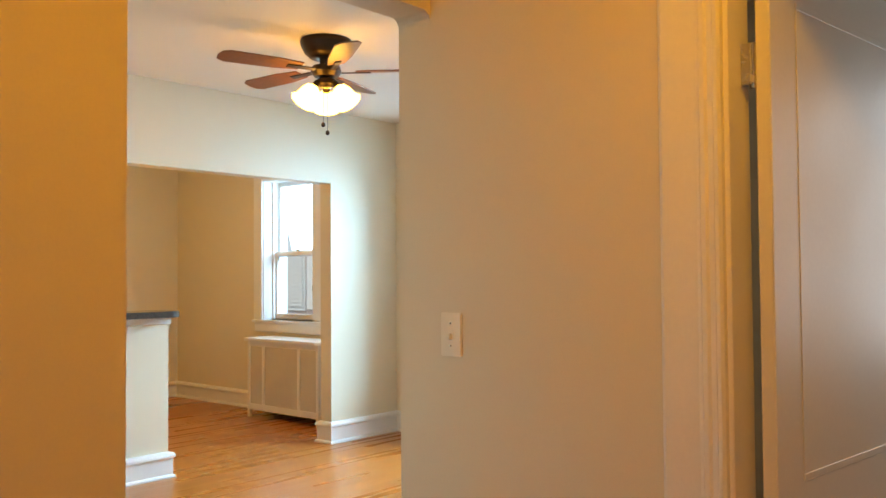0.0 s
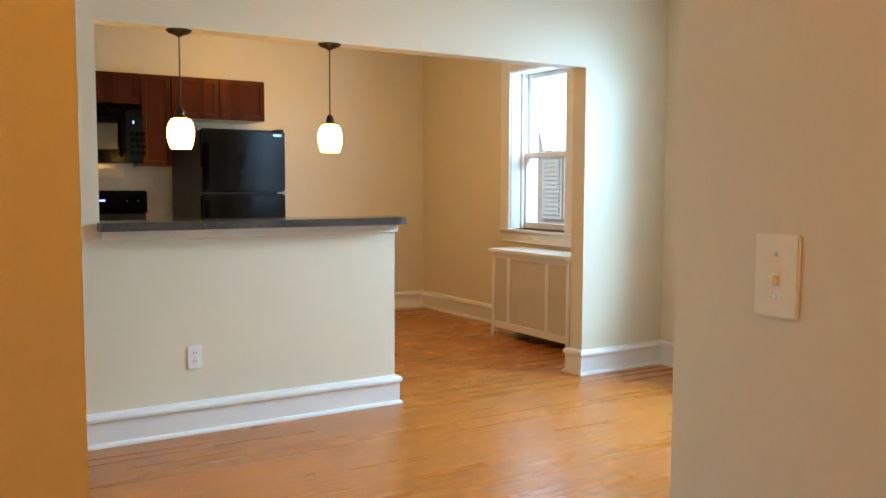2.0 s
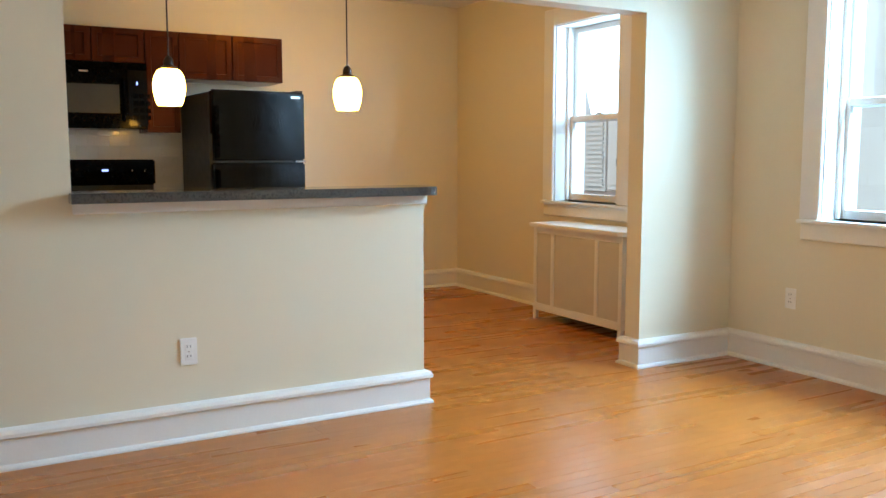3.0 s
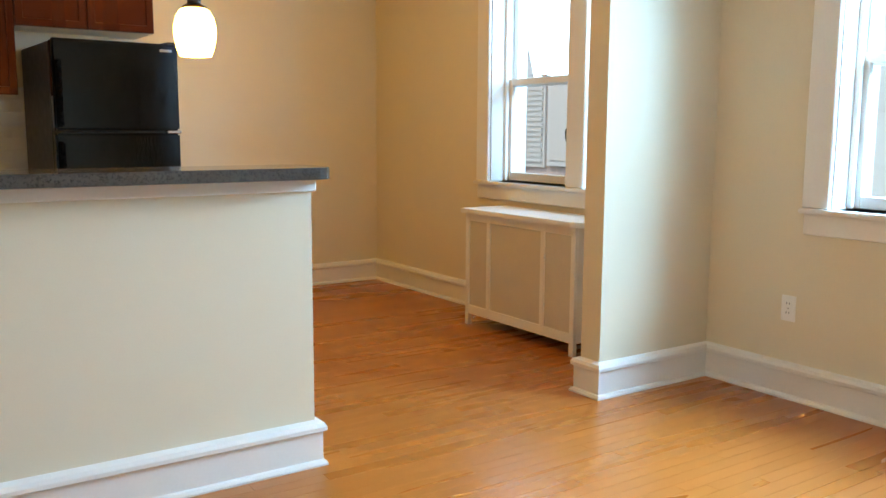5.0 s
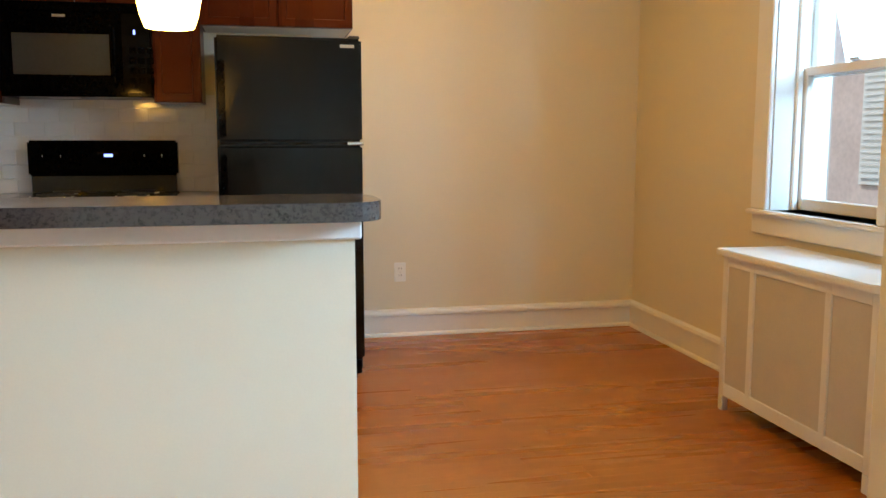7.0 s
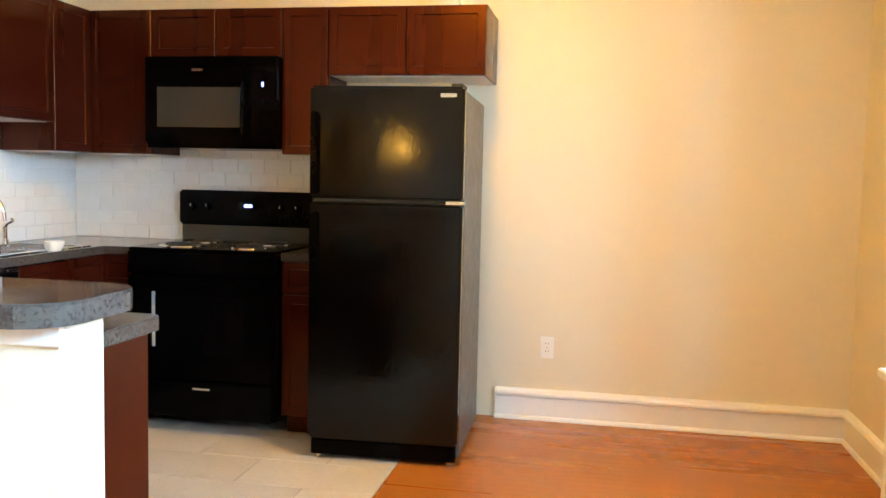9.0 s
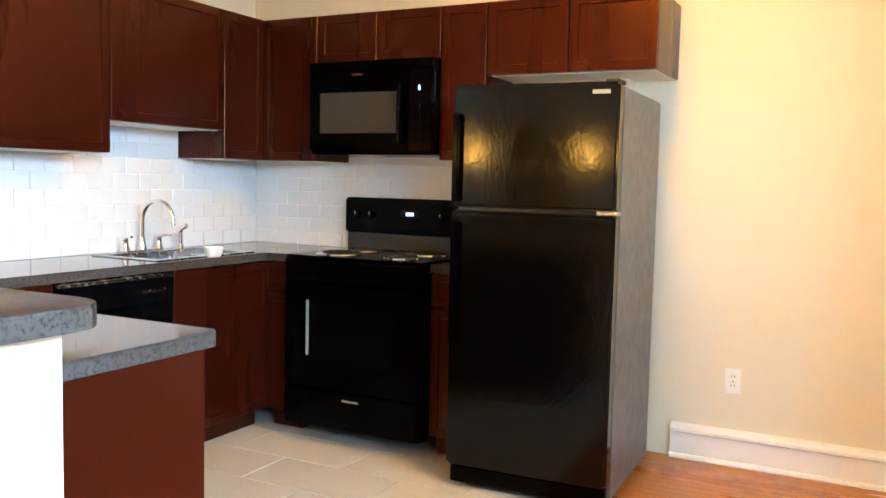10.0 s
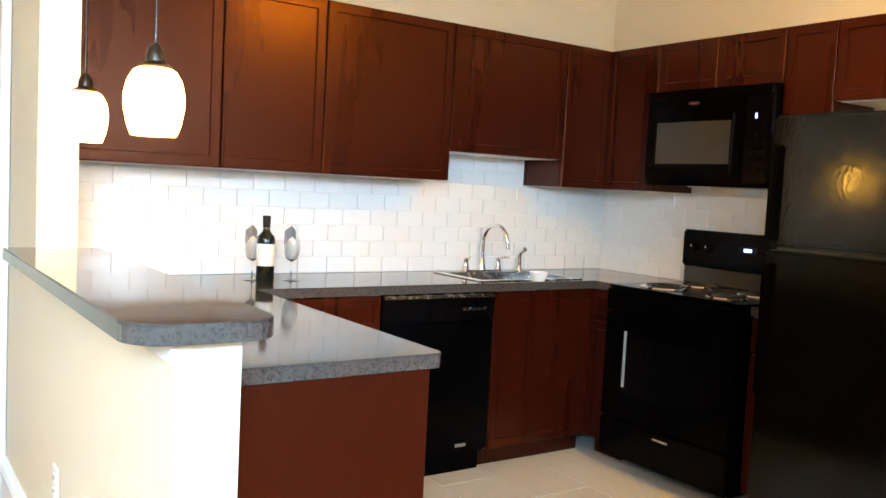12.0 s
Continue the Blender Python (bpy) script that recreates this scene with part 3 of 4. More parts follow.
part("hinge", box(B(), (FX1 - 0.075, FY0 - 0.004, 1.165), (FX1 + 0.006, FY0 + 0.06, 1.181), 0.003), STEEL, fr, "steel middle hinge")
part("hinge", box(B(), (FX1 - 0.06, FY0 + 0.01, FZ - 0.004), (FX1 - 0.008, FY0 + 0.13, FZ + 0.012), 0.004), RUBBER, fr)
part("toe_grille", box(B(), (FX0 + 0.01, FY0 + 0.03, 0.02), (FX1 - 0.01, FY0 + 0.07, 0.09), 0.004), BLACK, fr)
for x in (FX0 + 0.04, FX1 - 0.04):
    for y in (FY0 + 0.06, FY1 - 0.08):
        part("foot", lathe(B(), [(0.018, 0), (0.018, 0.02), (0.012, 0.032)], (x, y, 0), 14), STEEL, fr)

fr.rotation_euler = (0, 0, radians(2.2))

RB = 3.14                          # back of the range, a little off the wall
rg = thing("range", ((RX0 + RX1) / 2, 2.85, 0), "black electric range with a raised control panel", "range")
part("body", box(B(), (RX0, RY + 0.03, 0.08), (RX1, RB - 0.02, 0.896), 0.003), BLACK, rg)
part("cooktop", box(B(), (RX0, RY + 0.01, 0.896), (RX1, RB - 0.02, 0.912), 0.005, 2), BLACK, rg)
od = part("oven_door", box(B(), (RX0 + 0.005, RY - 0.005, 0.275), (RX1 - 0.005, RY + 0.03, 0.778), 0.006, 2), BLACK, rg)
part("oven_window", box(B(), (RX0 + 0.14, RY - 0.008, 0.40), (RX1 - 0.14, RY - 0.0052, 0.68), 0.001), BGLASS, od)
# the pale colour paints the daylight glint on the oven window's left edge
part("window_edge", box(B(), (RX0 + 0.135, RY - 0.0085, 0.43), (RX0 + 0.153, RY - 0.0053, 0.70), 0.001), mk("painted_glint", (0.30, 0.34, 0.38), 0.3, var=0.04, bump=0), od, "oven window edge with its daylight glint painted pale grey")
bm = box(B(), (RX0 + 0.05, RY - 0.055, 0.733), (RX1 - 0.05, RY - 0.035, 0.760), 0.008, 2)
for x in (RX0 + 0.06, RX1 - 0.09):
    box(bm, (x, RY - 0.04, 0.735), (x + 0.03, RY - 0.003, 0.758), 0.003)
part("door_handle", bm, BLACK, od)
part("front_rail", box(B(), (RX0 + 0.002, RY, 0.788), (RX1 - 0.002, RY + 0.03, 0.894), 0.004), BLACK, rg)
dr = part("drawer", box(B(), (RX0 + 0.005, RY - 0.004, 0.085), (RX1 - 0.005, RY + 0.03, 0.262), 0.006, 2), BLACK, rg)
part("badge", box(B(), (-1.053, RY - 0.007, 0.225), (-0.963, RY - 0.0045, 0.236), 0.001), CHROME, dr)
bg = part("control_panel", box(B(), (RX0, RB - 0.085, 1.0), (RX1, RB - 0.022, 1.188), 0.01, 2), BLACK, rg)
# its lighter grey stands in for the sheen on the black backguard
part("backguard_foot", box(B(), (RX0 + 0.012, RB - 0.074, 0.913), (RX1 - 0.012, RB - 0.022, 1.0), 0.004), MWIN, rg, "glossy strip under the controls, its sheen put in as dark grey")
part("display", box(B(), (-1.053, RB - 0.0885, 1.088), (-0.943, RB - 0.0852, 1.128), 0.001), BGLASS, bg)
part("digits", box(B(), (-1.018, RB - 0.0900, 1.100), (-0.973, RB - 0.0888, 1.116)), DISPLAY, bg, "lit blue clock digits")
for x in (RX0 + 0.08, RX0 + 0.17, RX1 - 0.17, RX1 - 0.08):
    k = part("knob", lathe(B(), [(0.021, 0), (0.021, -0.006), (0.017, -0.022), (0.015, -0.024)], (x, RB - 0.0855, 1.098), 20, "y"), BLACK, bg)
    part("pointer", box(B(), (x - 0.002, RB - 0.1115, 1.100), (x + 0.002, RB - 0.1097, 1.114)), STEEL, k)
for x, y, r in ((RX0 + 0.2, 2.71, 0.10), (RX1 - 0.2, 2.71, 0.075), (RX0 + 0.2, 2.97, 0.075), (RX1 - 0.2, 2.97, 0.10)):
    pan = part("drip_pan", lathe(B(), [(r + 0.015, 0), (r + 0.012, 0.005), (r * 0.891, 0.002), (0.03, 0.001)], (x, y, 0.9122), 28), CHROME, rg)
    bm = B()
    tube(bm, [(x + (0.02 + (r - 0.02) * i / 90) * math.cos(i * 0.24), y + (0.02 + (r - 0.02) * i / 90) * math.sin(i * 0.24), 0.922) for i in range(91)], 0.0035, 6)
    part("coil", bm, RUBBER, pan)

MX0, MX1, MY = -1.44, -0.73, 2.775
mw = thing("microwave", (-1.085, 2.97, 1.41), "black over-the-range microwave under a cabinet", "microwave")
part("body", box(B(), (MX0, MY + 0.025, 1.405), (MX1, YK - 0.01, 1.866), 0.004), BLACK, mw)
md = part("door", box(B(), (MX0, MY, 1.425), (MX0 + 0.575, MY + 0.026, 1.815), 0.008, 2), BLACK, mw)
part("window", box(B(), (MX0 + 0.07, MY - 0.002, 1.51), (MX0 + 0.52, MY + 0.001, 1.71), 0.001), MWIN, md, "grey screened window")
bm = tube(B(), [(MX0 + 0.545, MY + 0.002, 1.46), (MX0 + 0.545, MY - 0.032, 1.475), (MX0 + 0.545, MY - 0.036, 1.60), (MX0 + 0.545, MY - 0.032, 1.735), (MX0 + 0.545, MY + 0.002, 1.75)], 0.010, 10)
part("door_handle", bm, BLACK, md, smooth=True)
pn = part("control_panel", box(B(), (MX0 + 0.578, MY, 1.425), (MX1, MY + 0.026, 1.815), 0.006, 2), BGLASS, mw)
part("display", box(B(), (MX0 + 0.61, MY - 0.0022, 1.70), (MX1 - 0.03, MY + 0.001, 1.745)), BGLASS, pn)
part("digits", box(B(), (MX0 + 0.635, MY - 0.0034, 1.712), (MX1 - 0.065, MY - 0.0024, 1.735)), DISPLAY, pn, "lit blue clock digits")
for i in range(4):
    for j in range(3):
        x = MX0 + 0.612 + j * 0.042
        part("button", box(B(), (x, MY - 0.0022, 1.47 + i * 0.05), (x + 0.032, MY + 0.001, 1.50 + i * 0.05), 0.001), BLACK, pn)
part("vent_grille", box(B(), (MX0, MY + 0.002, 1.818), (MX1, MY + 0.026, 1.864), 0.003), BLACK, mw)
part("badge", box(B(), (MX0 + 0.26, MY - 0.002, 1.79), (MX0 + 0.32, MY - 0.0002, 1.802)), CHROME, md)
part("lamp_lens", box(B(), (MX0 + 0.2, MY + 0.10, 1.402), (MX0 + 0.34, MY + 0.18, 1.4052)), MELA, mw)

dw = thing("dishwasher", (-1.8, 1.67, 0), "black dishwasher with a control strip", "dishwasher")
part("body", box(B(), (XW + 0.03, 1.372, 0.10), (XF, 1.973, 0.859)), BLACK, dw)
part("toe_panel", box(B(), (XF - 0.06, 1.372, 0.0), (XF - 0.04, 1.973, 0.10)), BLACK, dw)
part("door", box(B(), (XF, 1.373, 0.115), (XF + 0.024, 1.972, 0.726), 0.005, 2), BLACK, dw)
cp = part("control_panel", box(B(), (XF, 1.373, 0.733), (XF + 0.03, 1.972, 0.853), 0.006, 2), BGLASS, dw)
part("trim_strip", box(B(), (XF + 0.004, 1.375, 0.843), (XF + 0.034, 1.97, 0.857), 0.002), STEEL, cp, "brushed steel strip")
for i in range(5):
    part("button", box(B(), (XF + 0.0295, 1.79 + i * 0.028, 0.781), (XF + 0.0315, 1.81 + i * 0.028, 0.794)), STEEL, cp)
part("badge", box(B(), (XF + 0.0235, 1.79, 0.14), (XF + 0.0255, 1.85, 0.155)), STEEL, dw)

# ---- sink and tap ----
sk = thing("sink", (-1.8, 2.29, 0.728), "stainless steel drop-in sink", "sink")
SX0, SX1, SY0, SY1 = XW + 0.09, xc - 0.06, 1.93, 2.56
bm = B()
for a, b in (((SX0 - 0.012, SY0 - 0.012), (SX1 + 0.012, SY0 + 0.03)), ((SX0 - 0.012, SY1 - 0.03), (SX1 + 0.012, SY1 + 0.012)), ((SX0 - 0.012, SY0 + 0.03), (SX0 + 0.03, SY1 - 0.03)), ((SX1 - 0.03, SY0 + 0.03), (SX1 + 0.012, SY1 - 0.03))):
    box(bm, (*a, 0.9055), (*b, 0.910), 0.0015)
part("rim", bm, STEEL, sk)
bm = B()
x0, x1, y0, y1, z0 = SX0 + 0.028, SX1 - 0.028, SY0 + 0.028, SY1 - 0.028, 0.718
for a, b in (((x0, y0, z0), (x0 + 0.003, y1, 0.9055)), ((x1 - 0.003, y0, z0), (x1, y1, 0.9055)), ((x0, y0, z0), (x1, y0 + 0.003, 0.9055)), ((x0, y1 - 0.003, z0), (x1, y1, 0.9055)), ((x0, y0, z0 - 0.003), (x1, y1, z0))):
    box(bm, a, b)
part("basin", bm, STEEL, sk)
part("drain", lathe(B(), [(0.045, 0), (0.045, 0.003), (0.02, 0.004)], ((x0 + x1) / 2, (y0 + y1) / 2, z0), 20), CHROME, sk)
FXX = XW + 0.058
tp = thing("kitchen_tap", (FXX, 2.24, 0.905), "chrome gooseneck tap with lever handles", "tap")
part("deck_plate", box(B(), (FXX - 0.025, 2.12, 0.905), (FXX + 0.025, 2.36, 0.915), 0.004, 2), CHROME, tp)
pts = [(FXX, 2.24, 0.911), (FXX, 2.24, 1.071)] + [(FXX + 0.085 - 0.085 * math.cos(radians(a)), 2.24 + 0.03 * a / 180, 1.071 + 0.085 * math.sin(radians(a))) for a in range(15, 186, 15)] + [(FXX + 0.173, 2.272, 1.036)]
part("spout", tube(B(), pts, 0.011, 12), CHROME, tp, smooth=True)
part("collar", lathe(B(), [(0.024, 0), (0.02, 0.02), (0.015, 0.055), (0.012, 0.065)], (FXX, 2.24, 0.914), 20), CHROME, tp, smooth=True)
for y in (2.133, 2.347):
    h = part("valve", lathe(B(), [(0.024, 0), (0.019, 0.02), (0.013, 0.045), (0.016, 0.055), (0.008, 0.065)], (FXX, y, 0.914), 20), CHROME, tp, smooth=True)
    part("lever", tube(B(), [(FXX, y, 0.973), (FXX + 0.03, y + (0.01 if y > 2.24 else -0.01), 0.983), (FXX + 0.065, y + (0.02 if y > 2.24 else -0.02), 0.985)], 0.006, 8), CHROME, h, smooth=True)
sp = thing("side_sprayer", (FXX, 2.494, 0.905), "chrome side sprayer beside the tap", "sprayer")
part("base", lathe(B(), [(0.022, 0), (0.02, 0.012), (0.014, 0.03)], (FXX, 2.494, 0.905), 18), CHROME, sp, smooth=True)
part("head", tube(B(), [(FXX, 2.494, 0.931), (FXX, 2.494, 0.991), (FXX + 0.01, 2.494, 1.011), (FXX + 0.045, 2.494, 1.026)], 0.013, 12), CHROME, sp, smooth=True)
cup = built("small_bowl", lathe(B(), [(0.03, 0), (0.042, 0.02), (0.046, 0.045), (0.044, 0.045), (0.038, 0.02), (0.02, 0.006)], (xc - 0.035, 2.26, 0.9055), 24), PLASTIC, "small white bowl on the edge of the sink", "bowl", "thing", True)

# ---- bottle and glasses ----
BX, BY = -1.74, 0.895
bt = thing("wine_bottle", (BX, BY, 0.905), "dark wine bottle with a pale label on the worktop", "bottle")
part("bottle_body", lathe(B(), [(0.02, 0.004), (0.034, 0.0), (0.037, 0.006), (0.037, 0.18), (0.0335, 0.197), (0.019, 0.213), (0.0145, 0.226), (0.0145, 0.268), (0.016, 0.27), (0.016, 0.28)], (BX, BY, 0.905), 28), mk("dark_bottle", (0.006, 0.008, 0.006), 0.06, var=0.05, bump=0), bt, smooth=True)
part("label", lathe(B(), [(0.0372, 0.075), (0.0376, 0.076), (0.0376, 0.165), (0.0372, 0.166)], (BX, BY, 0.905), 28), mk("label_paper", (0.72, 0.70, 0.62), 0.7, var=0.05, bump=0.05), bt, smooth=True)
part("capsule", lathe(B(), [(0.0150, 0.232), (0.0156, 0.234), (0.0168, 0.268), (0.0168, 0.281), (0.012, 0.2825)], (BX, BY, 0.905), 24), mk("foil", (0.02, 0.012, 0.012), 0.35, metal=0.5, bump=0.02), bt, smooth=True)
CLEAR = glass("clear_glass")
GX, GY = -1.86, 0.887
wg = thing("wine_glass", (GX, GY, 0.905), "clear stemmed wine glass on the worktop", "glass", "wine glasses")
part("bowl", lathe(B(), [(0.88 * q, 0.87 * h) for q, h in [(0.006, 0.095), (0.026, 0.108), (0.037, 0.135), (0.0385, 0.165), (0.034, 0.20), (0.031, 0.215), (0.030, 0.215), (0.033, 0.20), (0.0372, 0.165), (0.0355, 0.136), (0.025, 0.111), (0.004, 0.099)]], (GX, GY, 0.905), 28), CLEAR, wg, smooth=True)
part("stem", lathe(B(), [(q, 0.87 * h) for q, h in [(0.007, 0.004), (0.0038, 0.02), (0.0035, 0.08), (0.006, 0.0948)]], (GX, GY, 0.905), 14), CLEAR, wg, smooth=True)
part("foot", lathe(B(), [(0.034, 0), (0.034, 0.0015), (0.007, 0.004)], (GX, GY, 0.905), 28), CLEAR, wg, smooth=True)
copy_thing(wg, Matrix.Translation((-1.823, 1.049, 0.905)))
NAPKIN = mk("white_linen", (0.80, 0.80, 0.78), 0.85, var=0.04, scale=30, fine=260, bump=0.3)
GREYLINEN = mk("grey_linen", (0.16, 0.16, 0.165), 0.85, var=0.10, scale=30, fine=260, bump=0.3)
nk = thing("napkin", (GX, GY, 0.998), "folded white and grey napkin standing in a wine glass", "napkin", "napkins in the glasses")
bm = lathe(B(), [(0.88 * q, 0.87 * h) for q, h in [(0.004, 0.106), (0.022, 0.114), (0.032, 0.138), (0.0345, 0.162), (0.029, 0.186), (0.016, 0.203), (0.003, 0.214)]], (GX, GY, 0.905), 20)
for v in bm.verts:
    v.co.z += 0.003 * math.sin(3 * math.atan2(v.co.y - GY, v.co.x - GX))
part("white_fold", bm, NAPKIN, nk, "puffed white linen", smooth=True)
bm = B()
outline = [(-0.033, 0.178), (0.0, 0.196), (0.033, 0.178), (0.031, 0.244), (0.0, 0.271), (-0.031, 0.244)]
rows = [[bm.verts.new((GX - 0.013 + dx - 0.012 * abs(u) / 0.033, GY + u * 0.82, 0.905 + 0.87 * h)) for u, h in outline] for dx in (0.0, 0.003)]
for r in rows:
    bm.faces.new((r[0], r[1], r[4], r[5]))
    bm.faces.new((r[1], r[2], r[3], r[4]))
for k in range(6):
    bm.faces.new((rows[0][k], rows[0][(k + 1) % 6], rows[1][(k + 1) % 6], rows[1][k]))
part("grey_fold", bm, GREYLINEN, nk, "pointed grey linen")
copy_thing(nk, Matrix.Translation((-1.823, 1.049, 0.998)))

# ---- radiator cover ----
rc = thing("radiator_cover", (1.95, 1.02, 0), "white sheet-metal radiator cover with mesh panels", "radiator cover")
CX0, CY0, CY1, CZ = 1.775, 0.575, 1.555, 0.722
part("top", slab(B(), [(2.10, CY1 + 0.02), (CX0 - 0.025, CY1 + 0.02), (CX0 - 0.025, CY0 + 0.02), (CX0 + 0.035, CY0 - 0.10), (2.10, CY0 - 0.10)], CZ - 0.03, CZ, 0.004), WHITE, rc)
for a in (CY0, CY0 + 0.245, CY1 - 0.245, CY1 - 0.035):
    part("stile", box(B(), (CX0, a, 0.07), (CX0 + 0.02, a + 0.035, CZ - 0.03), 0.003), WHITE, rc)
part("rail", box(B(), (CX0 + 0.001, CY0 + 0.035, CZ - 0.075), (CX0 + 0.019, CY1 - 0.035, CZ - 0.03), 0.002), WHITE, rc)
part("rail", box(B(), (CX0 + 0.001, CY0 + 0.035, 0.07), (CX0 + 0.019, CY1 - 0.035, 0.125), 0.002), WHITE, rc)
part("side_panel", box(B(), (CX0 + 0.02, CY1 - 0.02, 0.07), (2.10, CY1, CZ - 0.03), 0.003), WHITE, rc)
part("side_panel", box(B(), (CX0 + 0.02, CY0, 0.07), (2.10, CY0 + 0.02, CZ - 0.03), 0.003), WHITE, rc)
for a, b in ((CY0 + 0.035, CY0 + 0.245), (CY0 + 0.28, CY1 - 0.245), (CY1 - 0.21, CY1 - 0.035)):
    part("mesh_panel", box(B(), (CX0 + 0.009, a, 0.125), (CX0 + 0.013, b, CZ - 0.075)), MESH, rc, "pale perforated metal panel")
for yq in (CY0, CY1 - 0.035):
    for xq in (CX0, 2.06):
        part("leg", box(B(), (xq, yq, 0), (xq + 0.03, yq + 0.035, 0.07), 0.003), WHITE, rc)
pv = thing("radiator_valve", (1.98, 0.36, 0), "dark radiator valve and pipe beside the pier", "valve")
part("pipe", lathe(B(), [(0.014, 0), (0.014, 0.12)], (1.90, 0.33, 0), 14), BRONZE, pv)
part("valve_body", lathe(B(), [(0.012, 0.12), (0.028, 0.13), (0.028, 0.16), (0.012, 0.175)], (1.90, 0.33, 0), 16), RUBBER, pv)

# ---- lamps ----
PX = (-0.37, -1.167)
pd = thing("pendant_lamp", (PX[0], 0.05, ZH), "bronze pendant lamp with a lit opal glass shade", "lamp", "pendant lamps above the bar")
c = (PX[0], 0.05, ZH)
part("canopy", lathe(B(), [(0.062, 0), (0.062, -0.006), (0.05, -0.016), (0.02, -0.026), (0.008, -0.034)], c, 28), BRONZE, pd, smooth=True)
part("cord", lathe(B(), [(0.0035, -0.03), (0.0035, -0.39)], c, 8), BRONZE, pd)
part("socket_cap", lathe(B(), [(0.006, -0.375), (0.016, -0.385), (0.021, -0.40), (0.021, -0.415), (0.038, -0.425), (0.036, -0.43)], c, 24), BRONZE, pd, smooth=True)
part("shade", lathe(B(), [(q, -0.43 + 0.94 * (h + 0.43)) for q, h in [(0.035, -0.43), (0.046, -0.436), (0.059, -0.46), (0.066, -0.495), (0.065, -0.525), (0.058, -0.562), (0.049, -0.588), (0.046, -0.588), (0.054, -0.56), (0.061, -0.525), (0.061, -0.495), (0.054, -0.46), (0.03, -0.437)]], c, 32), SHADE, pd, "glowing cream opal glass", smooth=True)
copy_thing(pd, Matrix.Translation((PX[1], 0.066, ZH)))

FC = (0.03, -1.49, HC)
fn = thing("ceiling_fan", FC, "dark bronze ceiling fan with lit glass shades", "ceiling fan")
part("canopy", lathe(B(), [(0.135, 0), (0.14, -0.012), (0.136, -0.035), (0.115, -0.075), (0.085, -0.10), (0.04, -0.105)], FC, 36), BRONZE, fn, smooth=True)
part("motor_hub", lathe(B(), [(0.035, -0.104), (0.035, -0.135), (0.075, -0.145), (0.085, -0.175), (0.065, -0.20), (0.04, -0.205)], FC, 32), BRONZE, fn, smooth=True)
part("light_kit", lathe(B(), [(0.035, -0.203), (0.05, -0.215), (0.05, -0.24), (0.035, -0.255), (0.012, -0.262)], FC, 28), BRONZE, fn, smooth=True)
for i in range(5):
    a = radians(20 + 72 * i)
    rot = Matrix.Translation(FC) @ Matrix.Rotation(a, 4, "Z") @ Matrix.Rotation(radians(10), 4, "X")
    bm = slab(B(), [(0.16, -0.045), (0.30, -0.062), (0.56, -0.068), (0.60, -0.045), (0.61, 0.0), (0.60, 0.045), (0.56, 0.068), (0.30, 0.062), (0.16, 0.045)], -0.172, -0.165, 0.002)
    bmesh.ops.transform(bm, matrix=rot, verts=bm.verts)
    bl = part("blade", bm, BLADE, fn)
    bm = box(B(), (0.08, -0.018, -0.179), (0.24, 0.018, -0.173), 0.002)
    bmesh.ops.transform(bm, matrix=rot, verts=bm.verts)
    part("blade_iron", bm, BRONZE, bl)
for i in range(3):
    a = radians(47.6 + 120 * i)
    tilt = Matrix.Translation(Vector(FC) + Vector((0.05 * math.cos(a), 0.05 * math.sin(a), -0.232))) @ Matrix.Rotation(a, 4, "Z") @ Matrix.Rotation(radians(-36), 4, "Y")
    bm = lathe(B(), [(0.017, 0.0), (0.02, -0.03), (0.022, -0.045)], (0, 0, 0), 18)
    bmesh.ops.transform(bm, matrix=tilt, verts=bm.verts)
    so = part("socket", bm, BRONZE, fn, smooth=True)
    bm = lathe(B(), [(1.02 * q, -0.04 + 1.1 * (h + 0.04)) for q, h in [(0.024, -0.04), (0.040, -0.052), (0.052, -0.078), (0.055, -0.102), (0.059, -0.122), (0.072, -0.138), (0.069, -0.138), (0.056, -0.122), (0.052, -0.102), (0.048, -0.078), (0.037, -0.055), (0.020, -0.044)]], (0, 0, 0), 28)
    bmesh.ops.transform(bm, matrix=tilt, verts=bm.verts)
    part("shade", bm, FANSHADE, so, "glowing frosted glass bell", smooth=True)
for dx, dz in ((0.0, -0.503), (-0.03, -0.463)):
    q = (FC[0] + dx, FC[1] - 0.01, FC[2])
    ch = part("pull_chain", lathe(B(), [(0.0012, -0.25), (0.0012, dz)], q, 6), BRONZE, fn)
    part("chain_bead", lathe(B(), [(0.004, dz + 0.012), (0.011, dz + 0.004), (0.011, dz - 0.008), (0.004, dz - 0.014)], q, 14), BRONZE, ch, smooth=True)

# ---- switch and sockets ----


